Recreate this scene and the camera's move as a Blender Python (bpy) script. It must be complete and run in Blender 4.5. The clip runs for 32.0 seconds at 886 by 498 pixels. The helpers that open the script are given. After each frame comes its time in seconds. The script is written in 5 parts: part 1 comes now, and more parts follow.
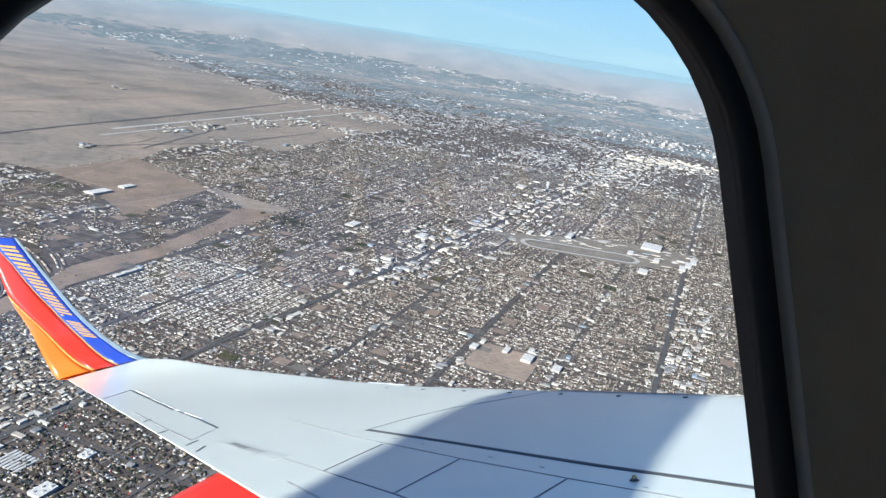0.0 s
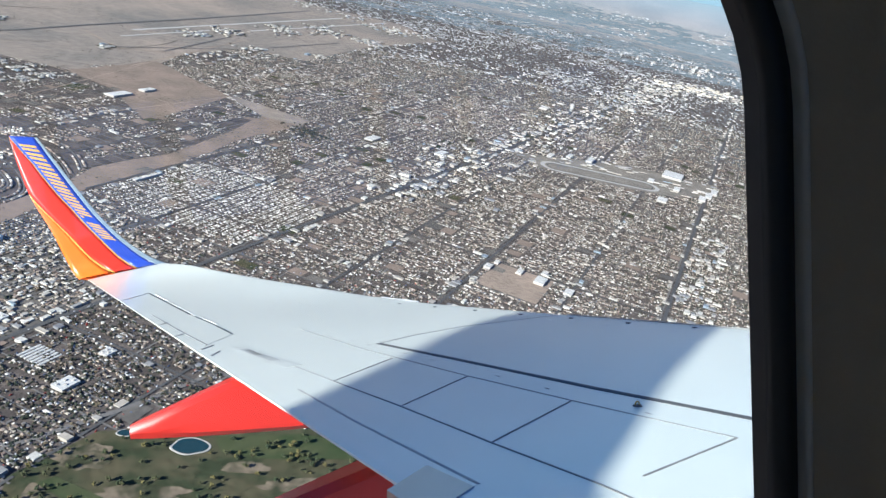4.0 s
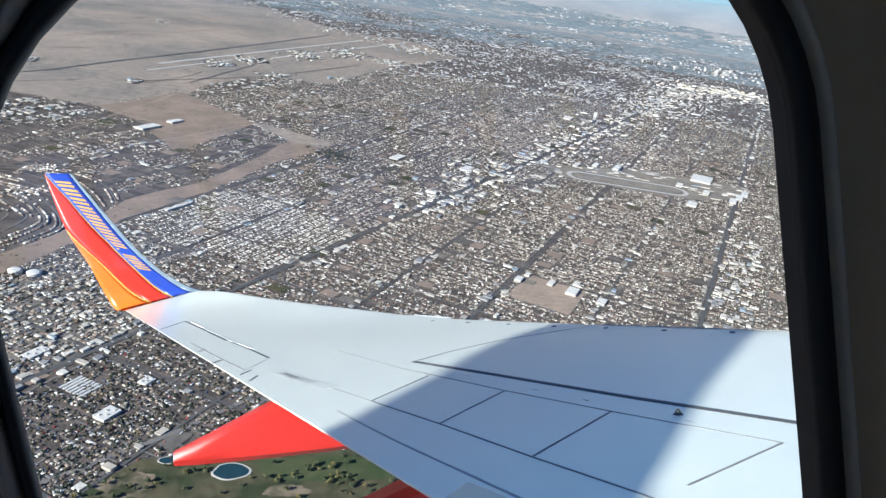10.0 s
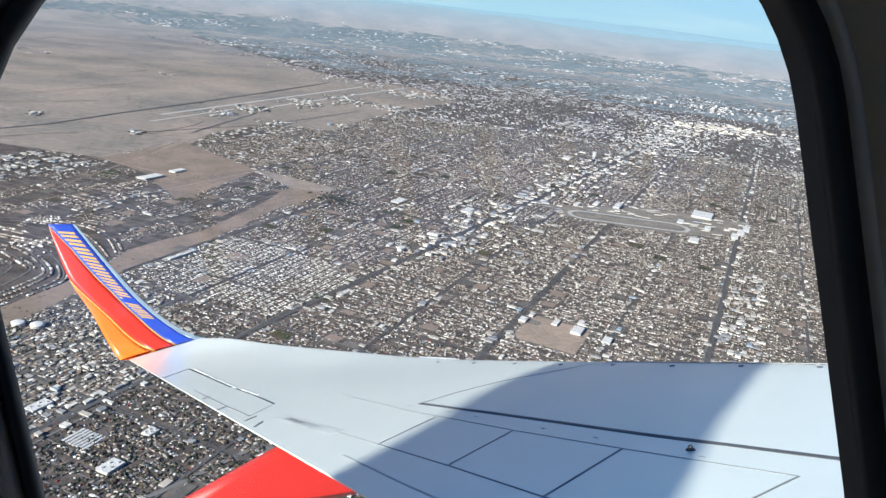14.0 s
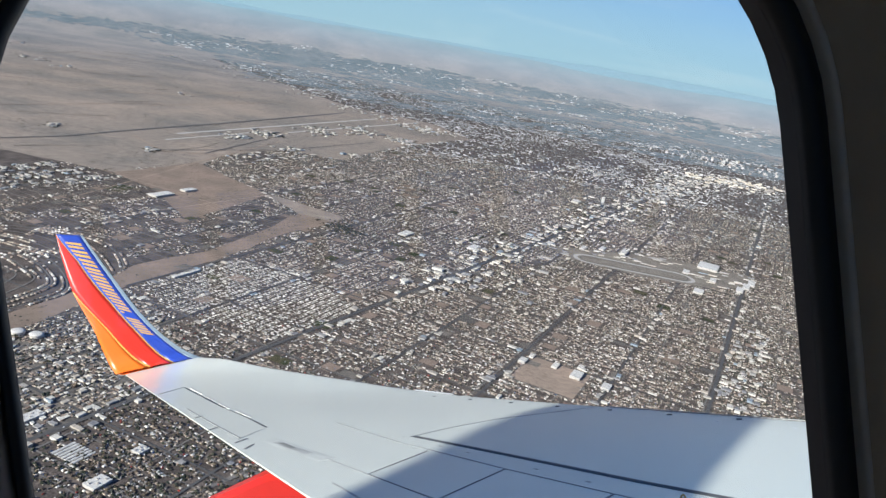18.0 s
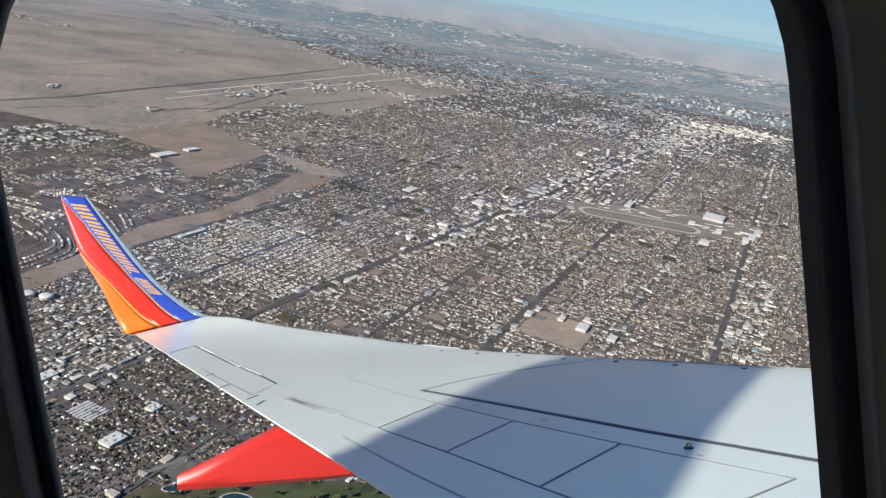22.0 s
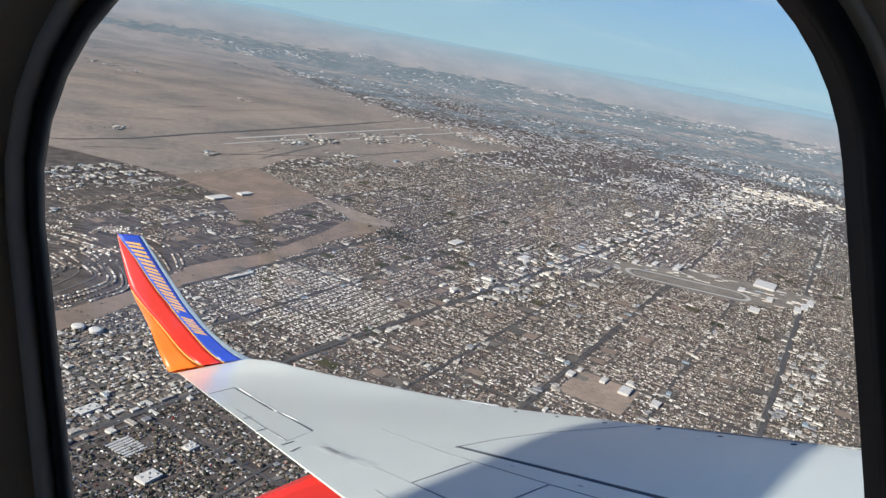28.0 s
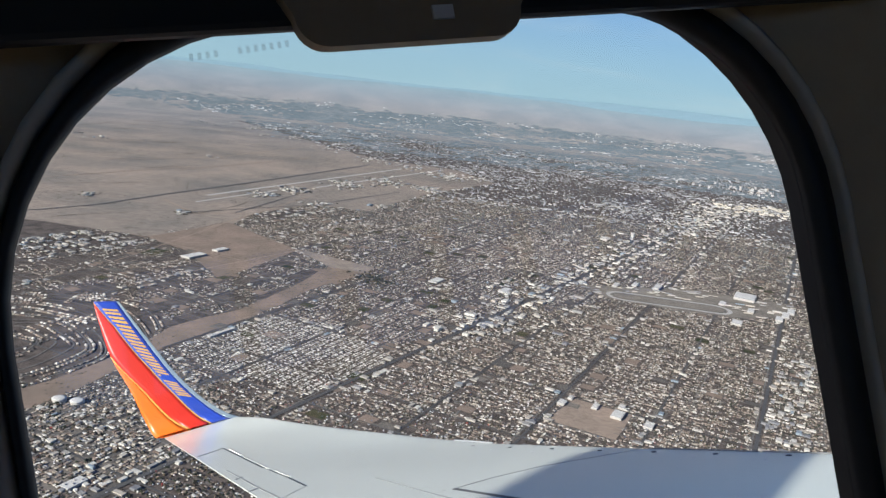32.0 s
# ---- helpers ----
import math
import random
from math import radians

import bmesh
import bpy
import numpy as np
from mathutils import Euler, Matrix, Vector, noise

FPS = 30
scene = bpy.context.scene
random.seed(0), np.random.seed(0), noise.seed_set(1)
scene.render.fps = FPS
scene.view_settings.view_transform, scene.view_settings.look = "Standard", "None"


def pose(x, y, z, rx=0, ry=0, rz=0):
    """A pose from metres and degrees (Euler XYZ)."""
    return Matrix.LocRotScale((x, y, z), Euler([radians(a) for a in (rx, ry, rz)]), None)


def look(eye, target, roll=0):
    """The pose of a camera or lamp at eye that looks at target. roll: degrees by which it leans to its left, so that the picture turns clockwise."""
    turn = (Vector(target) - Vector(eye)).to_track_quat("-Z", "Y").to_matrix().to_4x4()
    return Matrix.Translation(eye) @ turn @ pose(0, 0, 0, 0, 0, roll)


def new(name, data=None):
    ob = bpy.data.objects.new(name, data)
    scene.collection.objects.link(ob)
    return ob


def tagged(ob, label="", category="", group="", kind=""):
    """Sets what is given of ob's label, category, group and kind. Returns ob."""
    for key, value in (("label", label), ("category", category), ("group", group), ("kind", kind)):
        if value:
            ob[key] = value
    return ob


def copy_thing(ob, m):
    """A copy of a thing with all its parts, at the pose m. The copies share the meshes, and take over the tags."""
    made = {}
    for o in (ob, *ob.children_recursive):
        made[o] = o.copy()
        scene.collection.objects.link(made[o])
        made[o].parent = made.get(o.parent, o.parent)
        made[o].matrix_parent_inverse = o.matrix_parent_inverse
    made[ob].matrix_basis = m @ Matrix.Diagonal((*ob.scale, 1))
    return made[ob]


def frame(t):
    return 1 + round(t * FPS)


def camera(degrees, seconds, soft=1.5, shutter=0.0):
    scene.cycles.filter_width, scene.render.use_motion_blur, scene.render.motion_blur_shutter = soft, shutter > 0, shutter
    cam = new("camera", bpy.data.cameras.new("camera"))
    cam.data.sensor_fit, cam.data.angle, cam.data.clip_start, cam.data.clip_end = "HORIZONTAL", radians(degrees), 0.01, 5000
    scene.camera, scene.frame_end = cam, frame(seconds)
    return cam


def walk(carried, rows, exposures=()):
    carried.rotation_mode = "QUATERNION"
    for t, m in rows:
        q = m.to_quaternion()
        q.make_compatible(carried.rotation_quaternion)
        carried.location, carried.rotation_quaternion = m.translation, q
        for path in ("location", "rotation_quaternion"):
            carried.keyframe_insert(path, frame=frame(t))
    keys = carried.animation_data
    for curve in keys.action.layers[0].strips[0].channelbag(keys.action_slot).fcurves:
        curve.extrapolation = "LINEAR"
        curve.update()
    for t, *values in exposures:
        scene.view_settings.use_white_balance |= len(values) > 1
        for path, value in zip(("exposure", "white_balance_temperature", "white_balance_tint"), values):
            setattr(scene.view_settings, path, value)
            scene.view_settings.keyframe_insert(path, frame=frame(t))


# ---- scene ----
# An airliner in a left bank over a desert city. The aircraft is built at true size in its own
# frame (x forward, y to port, z up, metres), tilted into the bank. The landscape is laid out at
# LAND of its true size and distance, so that the horizon comes within reach of the lens.
LAND = 0.25
AIR = pose(0, 14.07, 243.04, -22.18, -6.60, 0.0)

cam = camera(60.29, 32.0, soft=1.4)
PATH = [
    (0, 1.596, -15.609, 1.000, 94.09, 3.40, -16.12),
    (0.5, 1.591, -15.618, 0.995, 92.59, 2.56, -15.84),
    (1, 1.585, -15.627, 0.989, 91.90, 2.42, -15.56),
    (1.5, 1.596, -15.615, 1.002, 92.37, 4.07, -14.34),
    (2, 1.606, -15.600, 1.016, 91.44, 3.25, -15.21),
    (2.5, 1.599, -15.612, 1.007, 90.95, 2.82, -15.33),
    (3, 1.592, -15.621, 0.998, 89.32, 1.59, -14.45),
    (3.5, 1.603, -15.605, 1.004, 88.38, 1.00, -14.54),
    (5.5, 1.612, -15.585, 1.009, 87.75, 0.55, -15.50),
    (6, 1.625, -15.568, 1.015, 88.73, 1.29, -14.94),
    (6.5, 1.613, -15.587, 1.009, 89.12, 1.47, -14.12),
    (7, 1.598, -15.603, 1.002, 89.22, 1.40, -15.68),
    (7.5, 1.599, -15.607, 1.004, 88.97, 1.77, -14.63),
    (8, 1.598, -15.607, 1.005, 89.01, 2.06, -14.33),
    (8.5, 1.599, -15.611, 1.011, 89.06, 3.07, -13.06),
    (9, 1.597, -15.612, 1.015, 91.48, 3.86, -12.61),
    (9.5, 1.597, -15.613, 1.014, 90.23, 3.49, -12.80),
    (10, 1.596, -15.611, 1.012, 89.28, 3.42, -12.75),
    (10.5, 1.597, -15.612, 1.013, 89.30, 3.66, -12.59),
    (11, 1.597, -15.611, 1.014, 89.35, 3.74, -12.47),
    (11.5, 1.599, -15.614, 1.015, 89.33, 3.63, -12.57),
    (12, 1.599, -15.613, 1.015, 91.75, 3.49, -12.38),
    (12.5, 1.601, -15.600, 1.018, 87.70, 2.43, -14.16),
    (13, 1.604, -15.588, 1.021, 91.04, 4.51, -12.72),
    (13.5, 1.594, -15.600, 0.997, 92.29, 5.22, -12.62),
    (15.5, 1.590, -15.596, 0.989, 93.30, 1.49, -12.76),
    (16, 1.589, -15.595, 0.982, 94.45, 1.05, -13.30),
    (16.5, 1.593, -15.600, 0.977, 96.63, 1.15, -12.85),
    (17, 1.596, -15.606, 0.973, 97.14, 1.07, -12.76),
    (17.5, 1.596, -15.606, 0.974, 95.88, 0.99, -12.49),
    (18, 1.596, -15.607, 0.974, 95.11, 1.19, -12.39),
    (18.5, 1.596, -15.606, 0.975, 94.47, 1.13, -12.20),
    (19, 1.595, -15.606, 0.974, 93.90, 1.34, -12.24),
    (19.5, 1.596, -15.606, 0.975, 93.73, 1.76, -12.18),
    (20, 1.596, -15.606, 0.975, 93.33, 1.19, -11.95),
    (20.5, 1.595, -15.608, 0.974, 93.11, 1.54, -11.74),
    (21, 1.595, -15.610, 0.973, 92.91, 2.27, -11.89),
    (21.5, 1.595, -15.609, 0.975, 92.86, 1.89, -11.83),
    (22, 1.595, -15.608, 0.977, 91.77, 2.14, -11.94),
    (22.5, 1.597, -15.609, 0.975, 90.41, 1.40, -11.60),
    (23, 1.597, -15.609, 0.972, 90.42, 0.88, -11.80),
    (23.5, 1.597, -15.606, 0.981, 90.50, 0.72, -12.89),
    (24, 1.598, -15.603, 0.988, 88.71, -0.56, -13.21),
    (24.5, 1.596, -15.600, 1.007, 86.80, -2.10, -12.39),
    (26.5, 1.596, -15.599, 1.022, 90.34, -2.42, -10.53),
    (27, 1.598, -15.600, 0.981, 92.71, -4.02, -10.23),
    (27.5, 1.598, -15.602, 0.982, 95.69, -1.54, -10.06),
    (28, 1.598, -15.606, 0.983, 95.80, -0.84, -8.81),
    (28.5, 1.598, -15.605, 0.983, 94.76, -0.50, -9.96),
    (29, 1.600, -15.604, 0.982, 94.58, -0.11, -9.72),
    (29.5, 1.600, -15.605, 0.987, 96.93, 1.26, -9.66),
    (30, 1.601, -15.604, 0.990, 96.37, 2.18, -9.68),
    (30.5, 1.601, -15.610, 0.992, 97.83, 3.38, -9.17),
    (31, 1.601, -15.614, 0.992, 97.37, 3.53, -9.54),
    (31.5, 1.601, -15.615, 0.995, 97.81, 4.06, -9.18),
    (32, 1.602, -15.615, 0.996, 98.67, 4.13, -9.77),
]
walk(cam, [(t, AIR @ pose(x, y, z, rx, ry, rz)) for t, x, y, z, rx, ry, rz in PATH],
     exposures=[(0, 1.12, 6050, 1), (13, 1.10, 6050, 1), (16, 0.92, 6350, 4), (19, 0.80, 6300, 3), (24, 0.76, 6550, 5), (32, 0.72, 6450, 4)])

# ---- light ----
SUN_DIR = (AIR.to_3x3() @ Vector((-0.765, -0.556, 0.326))).normalized()
sun_el = math.asin(SUN_DIR.z)
world = bpy.data.worlds.new("sky")
scene.world = world
world.use_nodes = True
nt = world.node_tree
sky = nt.nodes.new("ShaderNodeTexSky")
sky.sky_type = "NISHITA"
sky.sun_disc = False
sky.sun_elevation = sun_el
sky.sun_rotation = math.atan2(SUN_DIR.x, SUN_DIR.y)
sky.altitude = 1600
sky.air_density = 1.0
sky.dust_density = 0.05
sky.ozone_density = 3.5
tint = nt.nodes.new("ShaderNodeMix")
tint.data_type, tint.blend_type = "RGBA", "MULTIPLY"
tint.inputs[0].default_value = 1.0
tint.inputs[7].default_value = (0.25, 0.62, 1.14, 1)
nt.links.new(sky.outputs[0], tint.inputs[6])
# pale haze towards the horizon
haze = nt.nodes.new("ShaderNodeMix")
haze.data_type = "RGBA"
haze.inputs[7].default_value = (4.5, 6.3, 7.4, 1)
where = nt.nodes.new("ShaderNodeTexCoord")
axis = nt.nodes.new("ShaderNodeSeparateXYZ")
nt.links.new(where.outputs["Generated"], axis.inputs[0])
fall = nt.nodes.new("ShaderNodeMapRange")
fall.interpolation_type = "SMOOTHSTEP"
fall.inputs["From Min"].default_value = 0.0
fall.inputs["From Max"].default_value = 0.26
fall.inputs["To Min"].default_value = 0.88
fall.inputs["To Max"].default_value = 0.0
nt.links.new(axis.outputs[2], fall.inputs["Value"])
nt.links.new(fall.outputs[0], haze.inputs[0])
nt.links.new(tint.outputs[2], haze.inputs[6])
# thin high cloud in long wisps
flat = nt.nodes.new("ShaderNodeMapping")
flat.inputs["Scale"].default_value = (1.6, 1.6, 14.0)
nt.links.new(where.outputs["Generated"], flat.inputs[0])
wisp = nt.nodes.new("ShaderNodeTexNoise")
wisp.inputs["Scale"].default_value = 1.7
wisp.inputs["Detail"].default_value = 7
wisp.inputs["Roughness"].default_value = 0.58
wisp.inputs["Distortion"].default_value = 0.6
nt.links.new(flat.outputs[0], wisp.inputs["Vector"])
thick = nt.nodes.new("ShaderNodeMapRange")
thick.interpolation_type = "SMOOTHSTEP"
thick.inputs["From Min"].default_value = 0.45
thick.inputs["From Max"].default_value = 0.72
thick.inputs["To Max"].default_value = 0.26
nt.links.new(wisp.outputs["Fac"], thick.inputs["Value"])
cloud = nt.nodes.new("ShaderNodeMix")
cloud.data_type = "RGBA"
cloud.inputs[7].default_value = (7.4, 8.3, 8.7, 1)
nt.links.new(thick.outputs[0], cloud.inputs[0])
nt.links.new(haze.outputs[2], cloud.inputs[6])
nt.links.new(cloud.outputs[2], nt.nodes["Background"].inputs[0])
nt.nodes["Background"].inputs[1].default_value = 0.06
sun = new("sun", bpy.data.lights.new("sun", "SUN"))
sun.data.energy = 5.0
sun.data.angle = radians(0.53)
sun.data.color = (1.0, 0.925, 0.85)
sun.matrix_world = look((0, 0, 300), Vector((0, 0, 300)) - SUN_DIR)


# ---- materials ----
def mat(name, base, rough=0.6, metal=0.0, vary=0.12, scale=3.0, bump=0.0, bscale=40.0, spec=0.5, coord="Object", fine=6.0):
    """A painted or solid surface with two scales of variation."""
    m = bpy.data.materials.new(name)
    m.use_nodes = True
    n, l = m.node_tree.nodes, m.node_tree.links
    b = n["Principled BSDF"]
    b.inputs["Roughness"].default_value = rough
    b.inputs["Metallic"].default_value = metal
    b.inputs["Specular IOR Level"].default_value = spec
    tc = n.new("ShaderNodeTexCoord")
    n1 = n.new("ShaderNodeTexNoise")
    n1.inputs["Scale"].default_value = scale
    n1.inputs["Detail"].default_value = 6
    n2 = n.new("ShaderNodeTexNoise")
    n2.inputs["Scale"].default_value = scale * fine
    n2.inputs["Detail"].default_value = 4
    for q in (n1, n2):
        l.new(tc.outputs[coord], q.inputs["Vector"])
    add = n.new("ShaderNodeMath")
    add.operation = "ADD"
    l.new(n1.outputs["Fac"], add.inputs[0])
    l.new(n2.outputs["Fac"], add.inputs[1])
    mr = n.new("ShaderNodeMapRange")
    mr.inputs["From Min"].default_value = 0.6
    mr.inputs["From Max"].default_value = 1.4
    mr.inputs["To Min"].default_value = 1 - vary
    mr.inputs["To Max"].default_value = 1 + vary
    l.new(add.outputs[0], mr.inputs["Value"])
    mul = n.new("ShaderNodeMix")
    mul.data_type = "RGBA"
    mul.blend_type = "MULTIPLY"
    mul.inputs[0].default_value = 1.0
    mul.inputs[6].default_value = (*base, 1)
    l.new(mr.outputs[0], mul.inputs[7])
    l.new(mul.outputs[2], b.inputs["Base Color"])
    if bump:
        n3 = n.new("ShaderNodeTexNoise")
        n3.inputs["Scale"].default_value = bscale
        l.new(tc.outputs[coord], n3.inputs["Vector"])
        bp = n.new("ShaderNodeBump")
        bp.inputs["Strength"].default_value = bump
        bp.inputs["Distance"].default_value = 0.01
        l.new(n3.outputs["Fac"], bp.inputs["Height"])
        l.new(bp.outputs[0], b.inputs["Normal"])
    return m


def ramp_mat(name, stops, source="island", rough=0.8, vary=0.15, scale=0.4):
    """Colours picked per piece (joined pieces by island, single objects by Object Info)."""
    m = bpy.data.materials.new(name)
    m.use_nodes = True
    n, l = m.node_tree.nodes, m.node_tree.links
    b = n["Principled BSDF"]
    b.inputs["Roughness"].default_value = rough
    b.inputs["Specular IOR Level"].default_value = 0.25
    if source == "island":
        g = n.new("ShaderNodeNewGeometry")
        out = g.outputs["Random Per Island"]
    else:
        g = n.new("ShaderNodeObjectInfo")
        out = g.outputs["Random"]
    r = n.new("ShaderNodeValToRGB")
    r.color_ramp.interpolation = "CONSTANT"
    els = r.color_ramp.elements
    while len(els) < len(stops):
        els.new(0.5)
    for e, (p, c) in zip(els, stops):
        e.position = p
        e.color = (*c, 1)
    l.new(out, r.inputs[0])
    tc = n.new("ShaderNodeTexCoord")
    n1 = n.new("ShaderNodeTexNoise")
    n1.inputs["Scale"].default_value = scale
    n1.inputs["Detail"].default_value = 5
    l.new(tc.outputs["Object"], n1.inputs["Vector"])
    mr = n.new("ShaderNodeMapRange")
    mr.inputs["From Min"].default_value = 0.3
    mr.inputs["From Max"].default_value = 0.7
    mr.inputs["To Min"].default_value = 1 - vary
    mr.inputs["To Max"].default_value = 1 + vary
    l.new(n1.outputs["Fac"], mr.inputs["Value"])
    mul = n.new("ShaderNodeMix")
    mul.data_type = "RGBA"
    mul.blend_type = "MULTIPLY"
    mul.inputs[0].default_value = 1.0
    l.new(r.outputs[0], mul.inputs[6])
    l.new(mr.outputs[0], mul.inputs[7])
    l.new(mul.outputs[2], b.inputs["Base Color"])
    return m


def blend_mat(name, a, b2, scale, lo=0.4, hi=0.6, rough=0.95, fine=8.0, amount=0.25):
    """Open ground: two earth colours in patches, with fine scrub over them."""
    m = bpy.data.materials.new(name)
    m.use_nodes = True
    n, l = m.node_tree.nodes, m.node_tree.links
    b = n["Principled BSDF"]
    b.inputs["Roughness"].default_value = rough
    b.inputs["Specular IOR Level"].default_value = 0.1
    tc = n.new("ShaderNodeTexCoord")
    n1 = n.new("ShaderNodeTexNoise")
    n1.inputs["Scale"].default_value = scale
    n1.inputs["Detail"].default_value = 8
    n1.inputs["Roughness"].default_value = 0.62
    n2 = n.new("ShaderNodeTexNoise")
    n2.inputs["Scale"].default_value = scale * fine
    n2.inputs["Detail"].default_value = 5
    for q in (n1, n2):
        l.new(tc.outputs["Object"], q.inputs["Vector"])
    r = n.new("ShaderNodeMapRange")
    r.inputs["From Min"].default_value = lo
    r.inputs["From Max"].default_value = hi
    l.new(n1.outputs["Fac"], r.inputs["Value"])
    mx = n.new("ShaderNodeMix")
    mx.data_type = "RGBA"
    mx.inputs[6].default_value = (*a, 1)
    mx.inputs[7].default_value = (*b2, 1)
    l.new(r.outputs[0], mx.inputs[0])
    r2 = n.new("ShaderNodeMapRange")
    r2.inputs["From Min"].default_value = 0.3
    r2.inputs["From Max"].default_value = 0.7
    r2.inputs["To Min"].default_value = 1 - amount
    r2.inputs["To Max"].default_value = 1 + amount
    l.new(n2.outputs["Fac"], r2.inputs["Value"])
    mul = n.new("ShaderNodeMix")
    mul.data_type = "RGBA"
    mul.blend_type = "MULTIPLY"
    mul.inputs[0].default_value = 1.0
    l.new(mx.outputs[2], mul.inputs[6])
    l.new(r2.outputs[0], mul.inputs[7])
    l.new(mul.outputs[2], b.inputs["Base Color"])
    return m


M_WING = mat("wing_paint", (0.855, 0.89, 0.815), 0.36, 0.0, 0.06, 0.6, 0.03, 60)
wb = M_WING.node_tree.nodes["Principled BSDF"]
wb.inputs["Coat Weight"].default_value = 0.6
wb.inputs["Coat Roughness"].default_value = 0.16
M_WING_EDGE = mat("leading_edge_metal", (0.66, 0.67, 0.69), 0.3, 0.6, 0.05, 2)
M_BLUE = mat("blue_paint", (0.03, 0.07, 0.42), 0.3, 0, 0.06, 1.5)
M_RED = mat("red_paint", (0.62, 0.035, 0.02), 0.32, 0, 0.06, 1.5)
M_RED_DARK = mat("fairing_red", (0.54, 0.026, 0.02), 0.36, 0, 0.08, 1.5)
M_ORANGE = mat("orange_paint", (0.86, 0.18, 0.02), 0.32, 0, 0.05, 1.5)
M_EDGE_GREY = mat("edge_grey", (0.27, 0.34, 0.40), 0.35, 0.2, 0.06, 2)
M_YELLOW = mat("yellow_paint", (0.72, 0.42, 0.09), 0.4, 0, 0.05, 4)
M_LINE = mat("dark_sealant", (0.05, 0.06, 0.07), 0.7, 0, 0.2, 3)
M_SEAM = mat("fine_seam", (0.24, 0.245, 0.24), 0.7, 0, 0.3, 3)
M_LIP_GLINT = mat("lip_highlight", (0.72, 0.73, 0.71), 0.25, 0, 0.05, 3)
M_STRIPE = mat("walkway_stripe", (0.10, 0.105, 0.11), 0.8, 0, 0.2, 4)
M_STEEL = mat("bare_steel", (0.45, 0.45, 0.46), 0.35, 1.0, 0.1, 8)
M_SMUDGE = mat("oil_smudge", (0.45, 0.45, 0.425), 0.6, 0, 0.3, 6)
M_GRIME = mat("thin_grime", (0.63, 0.64, 0.585), 0.5, 0, 0.25, 5)
M_SOOT = mat("dark_oil", (0.24, 0.24, 0.22), 0.6, 0, 0.4, 12)
M_BRASS = mat("yellow_tiedown", (0.5, 0.33, 0.06), 0.4, 0, 0.1, 10)
M_FUSE = mat("fuselage_blue", (0.05, 0.09, 0.35), 0.35, 0, 0.05, 0.5)
M_PANEL = mat("cabin_panel", (0.42, 0.355, 0.25), 0.6, 0, 0.06, 8, 0.05, 300)
M_BEAD = mat("bead_plastic", (0.55, 0.53, 0.47), 0.5, 0, 0.05, 20)
M_GASKET = mat("black_rubber", (0.012, 0.012, 0.014), 0.55, 0, 0.2, 30)
M_SHADE = mat("shade_plastic", (0.30, 0.24, 0.16), 0.55, 0, 0.08, 20)
M_LABEL = mat("label_white", (0.75, 0.75, 0.74), 0.6, 0, 0.05, 40)
M_ROOFS = ramp_mat("roofs", [(0, (0.69, 0.65, 0.585)), (0.17, (0.46, 0.405, 0.335)), (0.33, (0.33, 0.265, 0.215)), (0.52, (0.22, 0.165, 0.135)),
                             (0.70, (0.19, 0.178, 0.17)), (0.81, (0.40, 0.34, 0.275)), (0.91, (0.12, 0.11, 0.105))])
M_FLAT = ramp_mat("flat_roofs", [(0, (0.58, 0.55, 0.49)), (0.26, (0.40, 0.37, 0.325)), (0.55, (0.45, 0.40, 0.335)), (0.7, (0.3, 0.29, 0.28)), (0.85, (0.22, 0.22, 0.23)), (0.95, (0.25, 0.3, 0.34))])
# far roofs: greyer, flatter palette with the effect of haze in it
M_FAR_ROOFS = ramp_mat("far_roofs", [(0, (0.52, 0.515, 0.51)), (0.12, (0.37, 0.365, 0.36)), (0.45, (0.26, 0.25, 0.245)), (0.75, (0.19, 0.19, 0.195))])
M_CREAM = ramp_mat("cream_blocks", [(0, (0.60, 0.55, 0.46)), (0.35, (0.46, 0.41, 0.33)), (0.65, (0.52, 0.51, 0.49)), (0.85, (0.30, 0.27, 0.25))])
# bare far trees, crowns lightened and blued in place of haze
M_HAZED_TREES = ramp_mat("hazed_bare_trees", [(0, (0.095, 0.104, 0.115)), (0.3, (0.13, 0.136, 0.14)), (0.6, (0.085, 0.094, 0.098)), (0.85, (0.15, 0.148, 0.142))])
M_TRAILER = ramp_mat("trailer_roofs", [(0, (0.66, 0.635, 0.585)), (0.32, (0.40, 0.37, 0.33)), (0.55, (0.26, 0.23, 0.20)), (0.8, (0.17, 0.165, 0.16))])
M_HOUSE_ROOF = ramp_mat("house_roof", [(0, (0.62, 0.61, 0.59)), (0.2, (0.38, 0.36, 0.33)), (0.4, (0.26, 0.215, 0.18)), (0.6, (0.2, 0.155, 0.125)),
                                       (0.8, (0.17, 0.165, 0.165))], "object")
M_HOUSE_WALL = ramp_mat("stucco", [(0, (0.5, 0.42, 0.33)), (0.4, (0.6, 0.56, 0.5)), (0.7, (0.4, 0.31, 0.24))], "object")
M_TREES = ramp_mat("tree_crowns", [(0, (0.034, 0.040, 0.026)), (0.28, (0.05, 0.045, 0.034)), (0.5, (0.028, 0.035, 0.026)), (0.68, (0.08, 0.062, 0.046)), (0.88, (0.12, 0.095, 0.062))])
M_YARD = blend_mat("city_ground", (0.080, 0.068, 0.062), (0.155, 0.128, 0.112), 0.06, 0.40, 0.64, fine=12, amount=0.4)
M_DESERT = blend_mat("desert_ground", (0.335, 0.272, 0.222), (0.205, 0.185, 0.163), 0.0042, 0.36, 0.64, fine=18, amount=0.17)
M_DIRT = blend_mat("bare_dirt", (0.29, 0.22, 0.175), (0.22, 0.172, 0.138), 0.02, fine=8, amount=0.15)
